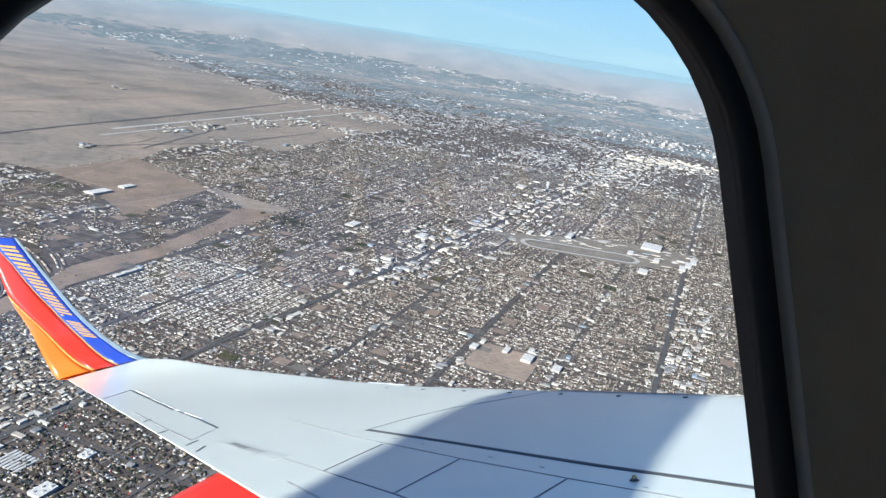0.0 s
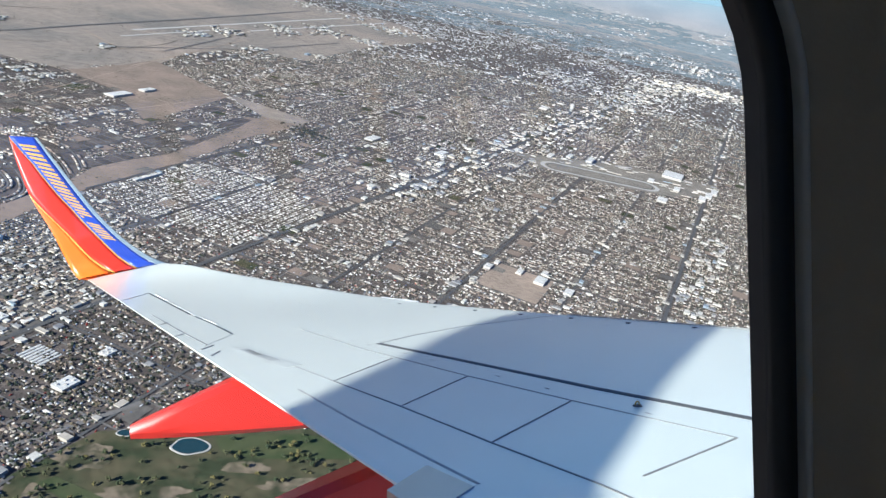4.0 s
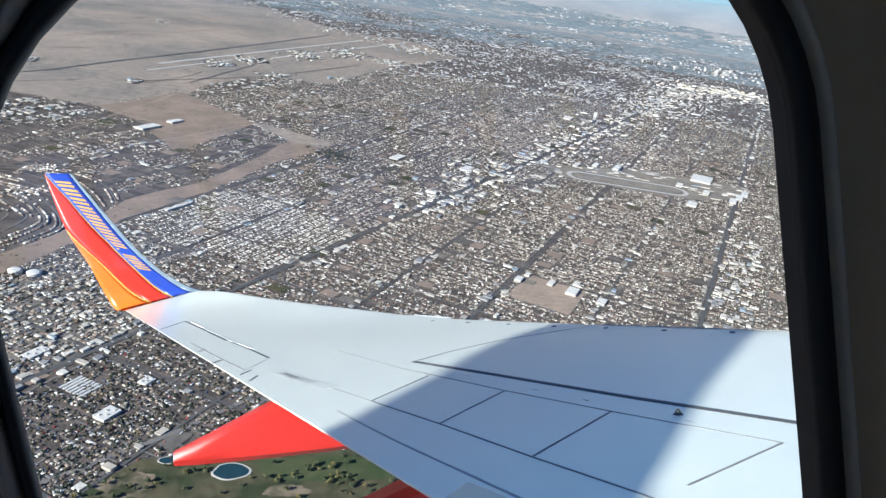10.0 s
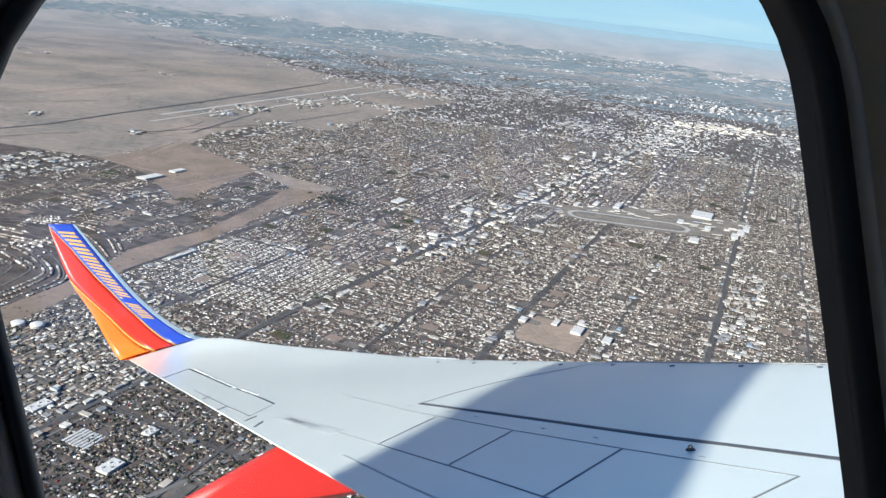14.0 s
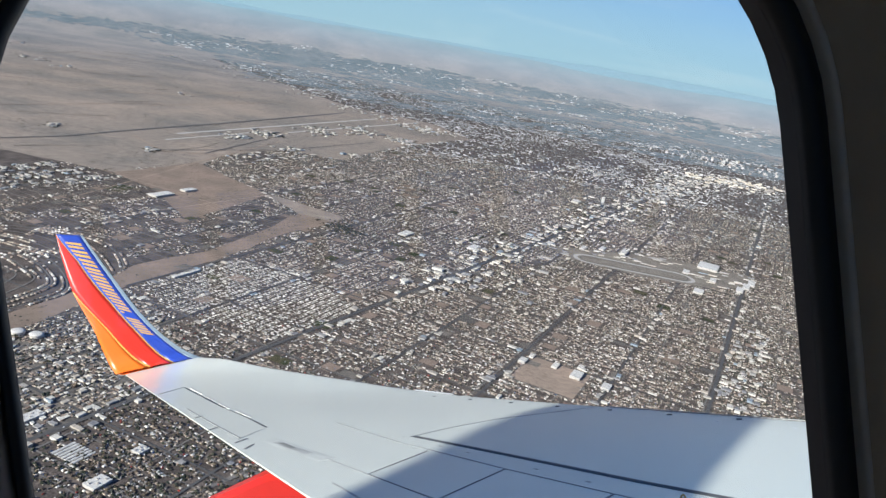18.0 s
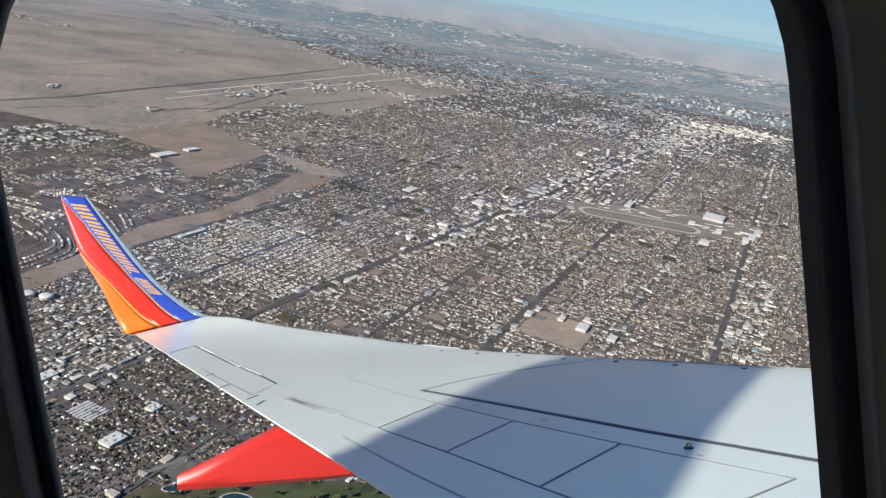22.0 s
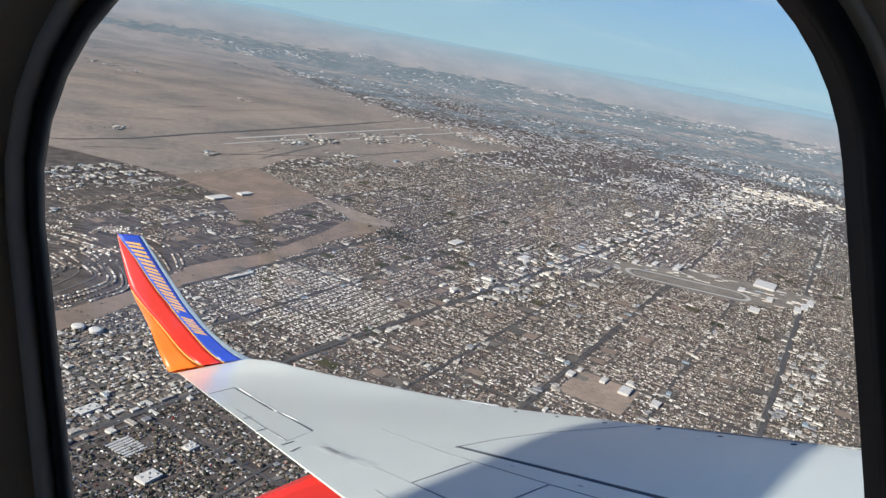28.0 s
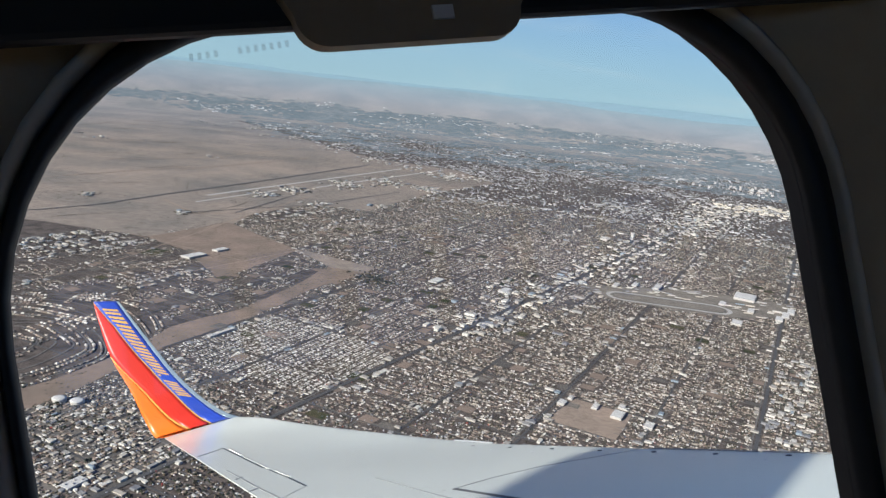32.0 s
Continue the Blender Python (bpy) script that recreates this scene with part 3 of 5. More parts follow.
tube("outer_skin", 1.93, M_FUSE, -8.5, 16.0, fuselage)
# tail cone and nose close the tube
rings = [[(x, r * math.cos(a) - RADIUS, r * math.sin(a) + up) for a in [i * math.tau / 20 for i in range(20)]] for x, r, up in ((-8.3, 1.93, 0), (-11, 1.6, 0.3), (-14, 0.9, 0.9), (-16.5, 0.25, 1.3))]
v, f = loft(rings)
part_data("tail_cone", mesh_of("tail_cone", v, f, M_FUSE, True), fuselage)
rings = [[(x, r * math.cos(a) - RADIUS, r * math.sin(a) + up) for a in [i * math.tau / 20 for i in range(20)]] for x, r, up in ((15.8, 1.93, 0), (17.5, 1.7, -0.1), (18.8, 1.1, -0.3), (19.6, 0.3, -0.5))]
v, f = loft(rings)
part_data("nose_cone", mesh_of("nose_cone", v, f, M_FUSE, True), fuselage)
# unseen fin, its outline drawn so the shadow band on the wing fits
fin = []
for z, x1, x0, w in ((1.9, -4.6, -9.0, 0.32), (3.6, -6.6, -9.6, 0.29), (4.8, -7.7, -10.3, 0.26), (5.8, -8.5, -11.1, 0.24), (6.6, -9.1, -11.9, 0.21), (7.4, -9.8, -12.8, 0.19), (8.2, -10.5, -13.6, 0.17), (9.0, -11.3, -14.0, 0.14),
                     (9.8, -12.2, -14.1, 0.10), (10.2, -12.9, -13.9, 0.06)):
    fin.append([(x0, -RADIUS - 0.02, z), (x0 * 0.5 + x1 * 0.5, -RADIUS - w, z), (x1 - 0.2, -RADIUS - w * 0.6, z), (x1, -RADIUS, z), (x1 - 0.2, -RADIUS + w * 0.6, z), (x0 * 0.5 + x1 * 0.5, -RADIUS + w, z), (x0, -RADIUS + 0.02, z)])
v, f = loft(fin)
part_data("tail_fin", mesh_of("tail_fin", v, f, M_FUSE), fuselage, "swept tail fin, out of view, outlined to shadow the wing")

# ---- the cabin side: wall panel, window, shade ----
def rounded(w, h, r, n=10):
    """Outline of a rounded opening, counter-clockwise from outboard."""
    pts = []
    for cx, cz, a0 in ((w / 2 - r, h / 2 - r, 0), (-w / 2 + r, h / 2 - r, 90), (-w / 2 + r, -h / 2 + r, 180), (w / 2 - r, -h / 2 + r, 270)):
        for i in range(n + 1):
            a = radians(a0 + 90 * i / n)
            pts.append((cx + r * math.cos(a), cz + r * math.sin(a)))
    return pts


def ring_of(off, y, r=0.08):
    aft = 0.0085 * min(1.0, max(0.0, off) / 0.0125)
    return [(x * (1.045 if x > 0 else 1.0) + aft * min(1.0, max(0.0, (-x - 0.03) / 0.08)), y, z) for x, z in rounded(0.26 + 2 * off, 0.40 + 2 * off, r + off)]


def ring_mesh(name, stages, material, parent, label="", smooth=True):
    vv, ff = loft([ring_of(o, y) for o, y in stages], True, False)
    return part_data(name, mesh_of(name, vv, ff, material, smooth), parent, label)


CAB = AIR @ CABIN
window_1 = tagged(new("window_1"), "cabin window with a black rubber seal in a grey flared reveal", "window", kind="structure")
window_1.matrix_world = CAB
ring_mesh("gasket", ((0.045, 0.05), (0.02, 0.012), (0.0, 0.0), (0.0005, -0.003), (0.003, -0.006), (0.009, -0.006), (0.0125, 0.0), (0.0125, 0.02)), M_GASKET, window_1, "black rubber seal")
ring_mesh("bead", ((0.0125, 0.004), (0.0125, -0.006), (0.014, -0.008), (0.016, -0.007), (0.017, 0.0)), M_BEAD, window_1, "pale plastic bead")
ring_mesh("reveal", ((0.016, 0.004), (0.02, 0.0), (0.035, -0.006), (0.06, -0.02), (0.08, -0.045), (0.085, -0.06), (0.083, -0.065)), M_PANEL, window_1, "grey moulded reveal")
v, f = loft([[(x, 0.03, z) for x, z in rounded(0.34, 0.48, 0.12)], [(x, 0.012 + 0.026, z) for x, z in rounded(0.34, 0.48, 0.12)]])
M_GLASS = bpy.data.materials.new("window_pane")
M_GLASS.use_nodes = True
gn, gl = M_GLASS.node_tree.nodes, M_GLASS.node_tree.links
gn.clear()
go, gt, gg, gm = gn.new("ShaderNodeOutputMaterial"), gn.new("ShaderNodeBsdfTransparent"), gn.new("ShaderNodeBsdfGlossy"), gn.new("ShaderNodeMixShader")
gt.inputs[0].default_value = (0.97, 0.98, 0.985, 1)
gg.inputs["Roughness"].default_value = 0.02
gm.inputs[0].default_value = 0.03
gl.new(gt.outputs[0], gm.inputs[1])
gl.new(gg.outputs[0], gm.inputs[2])
gl.new(gm.outputs[0], go.inputs[0])
pane = part_data("pane", mesh_of("pane", v, f, M_GLASS), window_1, "clear acrylic pane")
pane.visible_shadow = False

# wall panel with the opening through it
inner = ring_of(0.083, -0.065)
n = len(inner)
rings = [inner]
for k in (0.12, 0.3, 1.0):
    ring = []
    for (x, z) in rounded(0.26 + 0.166 + 2 * k, 0.40 + 0.166 + 1.2 * k, 0.163 + k * 0.2):
        ring.append((x, -0.065 - 0.012 * k - 0.35 * max(0, abs(z) - 0.2) ** 2, z))
    rings.append(ring)
v, f = loft(rings, True, False)
wall_cabin = tagged(new("wall_cabin", mesh_of("wall_cabin", v, f, M_PANEL, True)), "grey moulded cabin sidewall panel round the window", "wall", kind="structure")
wall_cabin.matrix_world = CAB
# pull-down shade, stowed above the opening
window_shade = tagged(new("window_shade"), "dark plastic window shade pulled up above the opening", "window shade")
window_shade.matrix_world = CAB
bm = box_bm(0.44, 0.006, 0.16, 0.002)
bmesh.ops.translate(bm, vec=(0, -0.020, 0.2715), verts=bm.verts)
part("blind", bm, M_GASKET, window_shade, "near-black shade slat")
tab = []
for yy in (-0.0235, -0.0285):
    ring = []
    for cx, cz, a0 in ((0.0087, 0.1925, 270), (0.0127, 0.1985, 0), (-0.0433, 0.1985, 90), (-0.0403, 0.1925, 180)):
        for i in range(7):
            a = radians(a0 + 90 * i / 6)
            ring.append((cx + 0.0085 * math.cos(a) - 0.001, yy, cz + 0.0085 * math.sin(a)))
    tab.append(ring)
v, f = loft(tab)
tab = part_data("pull_tab", mesh_of("pull_tab", v, f, M_SHADE), window_shade, "brown plastic pull tab with rounded ends")
bm = box_bm(0.0062, 0.001, 0.0038)
bmesh.ops.translate(bm, vec=(-0.0085, -0.0291, 0.1915), verts=bm.verts)
part("label", bm, M_LABEL, tab, "small white label")
# faint stamp on the pane, unreadable
M_STAMP = bpy.data.materials.new("pane_stamp")
M_STAMP.use_nodes = True
sn, sl = M_STAMP.node_tree.nodes, M_STAMP.node_tree.links
st, sm = sn.new("ShaderNodeBsdfTransparent"), sn.new("ShaderNodeMixShader")
sm.inputs[0].default_value = 0.12
sn["Principled BSDF"].inputs["Base Color"].default_value = (0.5, 0.52, 0.53, 1)
sl.new(st.outputs[0], sm.inputs[1])
sl.new(sn["Principled BSDF"].outputs[0], sm.inputs[2])
sl.new(sm.outputs[0], sn["Material Output"].inputs[0])
for i in range(13):
    if i in (4, 5):
        continue
    bm = box_bm(0.0012, 0.0004, 0.0022)
    bmesh.ops.translate(bm, vec=(-0.0725 + i * 0.0026, 0.0296, 0.2012 + i * 0.0002), verts=bm.verts)
    part("stamp_bar", bm, M_STAMP, window_1, "faint grey stamp bar")
tube("cabin_lining", 1.79, M_PANEL, -8, 15, fuselage)

# ---- the landscape ----
GRID = radians(53)
E1 = np.array((math.cos(GRID), math.sin(GRID)))
E2 = np.array((-math.sin(GRID), math.cos(GRID)))
rng = np.random.default_rng(7)


def to_world(p, q):
    return np.stack([p * E1[0] + q * E2[0], p * E1[1] + q * E2[1]], -1)


def to_grid(xy):
    return xy @ E1, xy @ E2


def inside(poly, xy):
    """Which of the points lie in the polygon."""
    x, y = xy[..., 0], xy[..., 1]
    hit = np.zeros(x.shape, bool)
    for (x0, y0), (x1, y1) in zip(poly, poly[1:] + poly[:1]):
        cross = (y0 > y) != (y1 > y)
        with np.errstate(divide="ignore", invalid="ignore"):
            hit ^= cross & (x < (x1 - x0) * (y - y0) / (y1 - y0 + 1e-12) + x0)
    return hit


DESERT = [(-2600, 1500), (-700, 1500), (-420, 1190), (-306, 1150), (-215, 1120), (-130, 1190), (-90, 1253), (20, 1085), (60, 1000), (110, 975), (125, 1010), (40, 1080),
          (-20, 1112), (-86, 1225), (-60, 1330), (47, 1494), (155, 1463), (345, 1801), (577, 2096), (514, 2369), (270, 2478), (97, 2836), (-100, 3285), (-300, 3650), (-2600, 3600)]
STRIP = [(-200, 545), (-165, 590), (-118, 668), (-100, 725), (-62, 770), (-40, 790), (20, 905), (60, 1000), (110, 975), (85, 945), (40, 890), (-28, 765), (-50, 738), (-92, 678), (-140, 580), (-170, 530)]
FIELD = [(-70, 900), (-30, 985), (20, 1085), (-90, 1253), (-130, 1190), (-190, 1110), (-120, 1030), (-95, 960)]
OVAL_C, OVAL_A = np.array((514, 916)), radians(-19)
GOLF = [(-70, 262), (-30, 245), (60, 268), (110, 300), (95, 335), (20, 340), (-40, 333), (-72, 300)]
SCHOOL = [(260, 505), (298, 555), (255, 587), (217, 538)]
FAIR = [(405, 985), (590, 1000), (720, 945), (690, 880), (600, 858), (520, 876), (424, 925)]
BEYOND = [(-700, 700), (-165, 590), (-100, 725), (-40, 790), (20, 905), (60, 1000), (-90, 1253), (-420, 1190), (-700, 1500)]
SUBDIV = [(-215, 560), (-150, 610), (-112, 690), (-105, 735), (-125, 800), (-190, 830), (-290, 800), (-300, 620)]
ARTERIAL_Q = (-320, -160, -1, 158, 480, 640, 800, 960)
ARTERIAL_P = (200, 410, 620, 830, 1040, 1250, 1460, 1700, 2000, 2300)


MINOR_Q = (-240, -80, 78, 236, 400, 560, 720)
MINOR_P = (305, 462, 515, 725, 935, 1145, 1355)


def diagonal(p):
    """The avenue that runs aslant to downtown."""
    return 320 - 0.066 * (p - 430)


def poly_sheet(name, poly, z, material, label, category, thick=0.3):
    """A patch of ground with a ragged edge, lying on the main sheet."""
    pts = []
    for (x0, y0), (x1, y1) in zip(poly, poly[1:] + poly[:1]):
        k = max(1, int(math.hypot(x1 - x0, y1 - y0) / 25))
        for i in range(k):
            t = i / k
            w = 0.0 if i == 0 else 0.0025 * math.hypot(x0, y0)
            pts.append((x0 + (x1 - x0) * t + random.uniform(-w, w), y0 + (y1 - y0) * t + random.uniform(-w, w)))
    bm = bmesh.new()
    vs = [bm.verts.new((x, y, z)) for x, y in pts]
    face = bm.faces.new(vs)
    bmesh.ops.triangulate(bm, faces=[face])
    bm.normal_update()
    for fc in bm.faces:
        if fc.normal.z < 0:
            fc.normal_flip()
    me = bpy.data.meshes.new(name)
    bm.to_mesh(me)
    bm.free()
    me.materials.append(material)
    return tagged(new(name, me), label, category, kind="structure")


# main sheet: a polar grid; beyond it a backdrop of far mesas and hills in the haze
NA = 240


def polar(name, radii, material, label, kind_name):
    verts, faces = [], []
    for r in radii:
        for k in range(NA):
            a = k * math.tau / NA
            rise = max(0.0, (r - 3950) / 900)
            hill = noise.noise(Vector((math.cos(a) * 5, math.sin(a) * 5, 2.0))) * 0.5 + noise.noise(Vector((math.cos(a) * 17, math.sin(a) * 17, r * 0.002))) * 0.3
            verts.append((r * math.cos(a), r * math.sin(a), 240 * rise ** 1.25 * (1 + 0.09 * hill * rise)))
    for i in range(len(radii) - 1):
        o = i * NA
        faces += [(o + k, o + NA + k, o + NA + (k + 1) % NA, o + (k + 1) % NA) for k in range(NA)]
    if radii[0] < 10:
        faces.append(tuple(range(NA)))
    return tagged(new(name, mesh_of(name, verts, faces, material, True)), label, kind_name, kind="structure")


ground = polar("ground", [5, 120, 260, 420, 640, 900, 1250, 1650, 2000, 2300], M_DESERT, "tan desert plain with scattered scrub", "ground")
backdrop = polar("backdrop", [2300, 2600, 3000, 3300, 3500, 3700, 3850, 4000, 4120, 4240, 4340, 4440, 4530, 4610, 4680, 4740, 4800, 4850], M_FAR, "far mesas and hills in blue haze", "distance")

# city ground: everything that is neither desert nor river
CITY = [(-700, 150), (-700, 1500), (-420, 1190), (-306, 1150), (-190, 1110), (-120, 1030), (-95, 960), (-70, 900), (-30, 985), (20, 1085), (60, 1000), (110, 975), (125, 1010), (40, 1080), (-20, 1112), (-86, 1225),
        (-60, 1330), (47, 1494), (155, 1463), (345, 1801), (577, 2096), (514, 2369), (270, 2478), (97, 2836), (-100, 3285), (-250, 3640), (700, 3620), (1700, 3270), (2700, 2500), (3400, 1400), (3600, 150)]
poly_sheet("city_ground", CITY, 0.15, M_YARD, "grey-brown yards and lots of the city", "ground")
poly_sheet("bare_strip", STRIP, 0.3, M_DIRT, "bare tan dirt flood channel strip", "ground")


def far_height(r):
    return 240 * max(0.0, (r - 3950) / 900) ** 1.25


def far_point(az, dip, lift=0.4):
    """Where a line of sight meets the far slopes: bearing and dip below the level, in degrees."""
    lo, hi = 3700.0, 4840.0
    for _ in range(24):
        mid = (lo + hi) / 2
        if (250 - far_height(mid)) / mid > math.tan(radians(dip)):
            lo = mid
        else:
            hi = mid
    x, y, z = lo * math.sin(radians(az)), lo * math.cos(radians(az)), far_height(lo)
    k = 0.9988
    return (x * k, y * k, 250 + (z - 250) * k + lift)


# faint mountains on the skyline, their blue haze put in as emission
M_RIDGE = mat("hazed_far_ridge", (0.03, 0.04, 0.05), 0.95, 0, 0.2, 0.004)
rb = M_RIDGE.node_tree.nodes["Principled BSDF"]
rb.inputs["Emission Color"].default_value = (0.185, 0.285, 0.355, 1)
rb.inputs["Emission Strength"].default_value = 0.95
rings = []
for i in range(181):
    az = radians(-14 + 0.42 * i)
    crest = 252 + 13 * max(0.0, noise.noise(Vector((i * 0.045, 1.5, 0))) + 0.25) + 5 * noise.noise(Vector((i * 0.21, 4.5, 0))) + 16 * math.exp(-((i - 106) / 26) ** 2) + 9 * math.exp(-((i - 24) / 5) ** 2)
    rings.append([(r * math.sin(az), r * math.cos(az), z) for r, z in ((4805, 205), (4842, crest - 12), (4862, crest), (4884, crest - 16), (4890, 200))])
v, f = loft(rings)
tagged(new("far_mountains", mesh_of("far_mountains", v, f, M_RIDGE, True)), "mountains on the skyline, pale blue haze put in as glow", "mountains", kind="structure")


# the river woods and towns on the far plain: many ragged groves, roofs between them
def far_band(az, dip):
    """How wooded the far plain is along a line of sight, 0 to 1."""
    top = float(np.interp(az, (-32, -15, -10, -5, 6, 21, 36, 62), (2.9, 2.7, 2.45, 2.3, 2.1, 2.1, 2.2, 2.2)))
    low = float(np.interp(az, (-32, -15, -10, -5, -1.7, 6, 62), (3.1, 3.0, 3.0, 3.4, 4.4, 5.0, 5.2)))
    streak = noise.noise(Vector((az * 0.16, dip * 2.6, 3.0))) + 0.5 * noise.noise(Vector((az * 0.6, dip * 6.0, 8.0)))
    edge = min((dip - top) / 0.25, (low - dip) / 0.3)
    return min(max(0.5 + 0.75 * edge, 0), 1) * min(max(0.66 + 1.2 * streak, 0.0), 1)


def far_site(az, dip, lift):
    if dip < 3.87:
        return far_point(az, dip, lift)
    r = 250 / math.tan(radians(dip))
    return (r * math.sin(radians(az)), r * math.cos(radians(az)), 0.3 + lift)


verts, faces, m = [], [], 7
for _ in range(26000):
    az, dip = random.uniform(-32, 62), random.uniform(1.9, 5.2)
    if random.random() > far_band(az, dip):
        continue
    x, y, z = far_site(az, dip, 0.2)
    a0 = math.atan2(y, x)
    rt, rr, h = random.uniform(9, 42), random.uniform(5, 17), random.uniform(0.8, 2.6)
    o = len(verts)
    slope = 0.30 if dip < 3.7 else 0.0
    for k in range(m):
        a = k * math.tau / m + random.uniform(-0.3, 0.3)
        u, v = rr * math.cos(a) * random.uniform(0.6, 1.2), rt * math.sin(a) * random.uniform(0.6, 1.2)
        verts.append((x + u * math.cos(a0) - v * math.sin(a0), y + u * math.sin(a0) + v * math.cos(a0), z + slope * u))
    verts.append((x, y, z + h))
    faces += [(o + k, o + (k + 1) % m, o + m) for k in range(m)]
tagged(new("far_groves", mesh_of("far_groves", verts, faces, M_FAR_WOODS)), "groves along the far river, blue haze put into colour and glow", "woods", kind="stuff")
verts, faces = [], []
for _ in range(3800):
    az = random.uniform(-14, 60)
    dip = random.uniform(1.9, 4.6) if az > 0 else random.uniform(2.6, 4.4)
    town = noise.noise(Vector((az * 0.30, dip * 2.2, 4.0))) + 0.5 * noise.noise(Vector((az * 1.1, dip * 5.0, 14.0)))
    if town < 0.05 + 0.16 * random.random() or (az < 0 and dip > 3.0 + 0.3 * az + 2.2):
        continue
    x, y, z = far_site(az, dip, 0.0)
    w, d, h = random.uniform(4, 17), random.uniform(4, 10), random.uniform(1.2, 3.2)
    o = len(verts)
    verts += [(x + a * w, y + b * d, z + c) for c in (-1.0, h) for a, b in ((-0.5, -0.5), (0.5, -0.5), (0.5, 0.5), (-0.5, 0.5))]
    faces += [tuple(o + k for k in q) for q in ((0, 1, 5, 4), (1, 2, 6, 5), (2, 3, 7, 6), (3, 0, 4, 7), (4, 5, 6, 7))]
tagged(new("far_town", mesh_of("far_town", verts, faces, M_FAR_TOWN)), "pale roofs of towns beyond the river", "buildings", kind="stuff")
poly_sheet("golf_course", GOLF, 0.35, M_GRASS, "green golf course with ponds and bare roughs", "golf course")
poly_sheet("school_lot", SCHOOL, 0.35, M_TAN, "bare tan school playing field", "ground")
poly_sheet("fairground", FAIR, 0.3, blend_mat("worn_lot", (0.2, 0.175, 0.15), (0.26, 0.23, 0.19), 0.04), "worn fairground lot", "ground")


def road_strips(name, segs, z0, material, label):
    """Straight road pieces given as (x0, y0, x1, y1, width)."""
    verts, faces = [], []
    for x0, y0, x1, y1, w in segs:
        d = Vector((x1 - x0, y1 - y0))
        d.normalize()
        nx, ny = -d.y * w / 2, d.x * w / 2
        o = len(verts)
        lift = 0.012 if abs(d.x * E2[0] + d.y * E2[1]) > 0.7 else 0.0
        z = z0 + lift
        verts += [(x0 + nx, y0 + ny, z), (x0 - nx, y0 - ny, z), (x1 - nx, y1 - ny, z), (x1 + nx, y1 + ny, z)]
        faces.append((o, o + 1, o + 2, o + 3))
    return tagged(new(name, mesh_of(name, verts, faces, material)), label, "road", kind="structure")


def line_q(q, p0, p1, w):
    a, b = to_world(np.array(p0), np.array(q)), to_world(np.array(p1), np.array(q))
    return (a[0], a[1], b[0], b[1], w)


def line_p(p, q0, q1, w):
    a, b = to_world(np.array(p), np.array(q0)), to_world(np.array(p), np.array(q1))
    return (a[0], a[1], b[0], b[1], w)


def clip_segs(segs, keep):
    """Cuts streets into pieces and drops those outside the built-up blocks."""
    out = []
    for x0, y0, x1, y1, w in segs:
        L = math.hypot(x1 - x0, y1 - y0)
        k = max(1, int(L / 12))
        t = np.linspace(0, 1, k + 1)
        mid = (t[:-1] + t[1:]) / 2
        ok = keep(np.stack([x0 + (x1 - x0) * mid, y0 + (y1 - y0) * mid], -1))
        i = 0
        while i < k:
            if ok[i]:
                j = i
                while j + 1 < k and ok[j + 1]:
                    j += 1
                out.append((x0 + (x1 - x0) * t[i], y0 + (y1 - y0) * t[i], x0 + (x1 - x0) * t[j + 1], y0 + (y1 - y0) * t[j + 1], w))
                i = j
            i += 1
    return out


def open_land(xy):
    return ~inside(DESERT, xy) & ~inside(STRIP, xy) & ~inside(FIELD, xy) & ~inside(FAIR, xy) & ~inside(GOLF, xy)


avenue_p1 = {-320: 2600, -160: 2600, -1: 2700, 158: 2500, 480: 2300, 640: 1300, 800: 760, 960: 700}
road_strips("road", clip_segs([line_q(q, 150, avenue_p1[q], 3.2 if q == -1 else 2.1) for q in ARTERIAL_Q], open_land), 0.55, M_ROAD, "straight dark asphalt avenue")
road_strips("road", clip_segs([line_p(p, -600, 900 if p < 900 else (560 if p < 1500 else 480), 2.2) for p in ARTERIAL_P], open_land), 0.6, M_ROAD, "dark asphalt cross street")

road_strips("road", clip_segs([line_q(q, 150, 1700, 1.7) for q in MINOR_Q], open_land), 0.57, M_ROAD, "dark asphalt side avenue")
road_strips("road", clip_segs([line_p(p, -600, 700, 1.6) for p in MINOR_P], open_land), 0.59, M_ROAD, "dark asphalt side street")
ends = to_world(np.array((150.0, 2350.0)), diagonal(np.array((150.0, 2350.0))))
road_strips("road", clip_segs([(*ends[0], *ends[1], 3.6)], open_land), 0.65, M_ROAD, "broad dark avenue running aslant to downtown")

# street blocks: houses in rows, trees between, larger flat roofs along the avenues
BLOCK_Q, LOT = 13.5, 2.4


def wedge(xy, grow=0.0):
    az = np.degrees(np.arctan2(xy[..., 0], xy[..., 1]))
    return (az > -27 - grow) & (az < 54 + grow)


def lots(p0, p1, q0, q1, dp, rows):
    ps = np.arange(p0, p1, dp)
    qs = np.concatenate([np.arange(q0, q1, BLOCK_Q) + r for r in rows])
    p, q = np.meshgrid(ps, qs)
    return p.ravel(), q.ravel()


def near_arterial(p, q, d):
    m = np.zeros(p.shape, bool)
    for a in ARTERIAL_Q:
        m |= np.abs(q - a) < d
    for a in ARTERIAL_P:
        m |= np.abs(p - a) < d * 0.7
    for a in MINOR_Q:
        m |= np.abs(q - a) < d * 0.55
    for a in MINOR_P:
        m |= np.abs(p - a) < d * 0.45
    return m | (np.abs(q - diagonal(p)) < d * 1.15)


def free(xy):
    ok = wedge(xy)
    for poly in (DESERT, STRIP, GOLF, SCHOOL, FIELD, FAIR, SUBDIV):
        ok &= ~inside(poly, xy)
    return ok


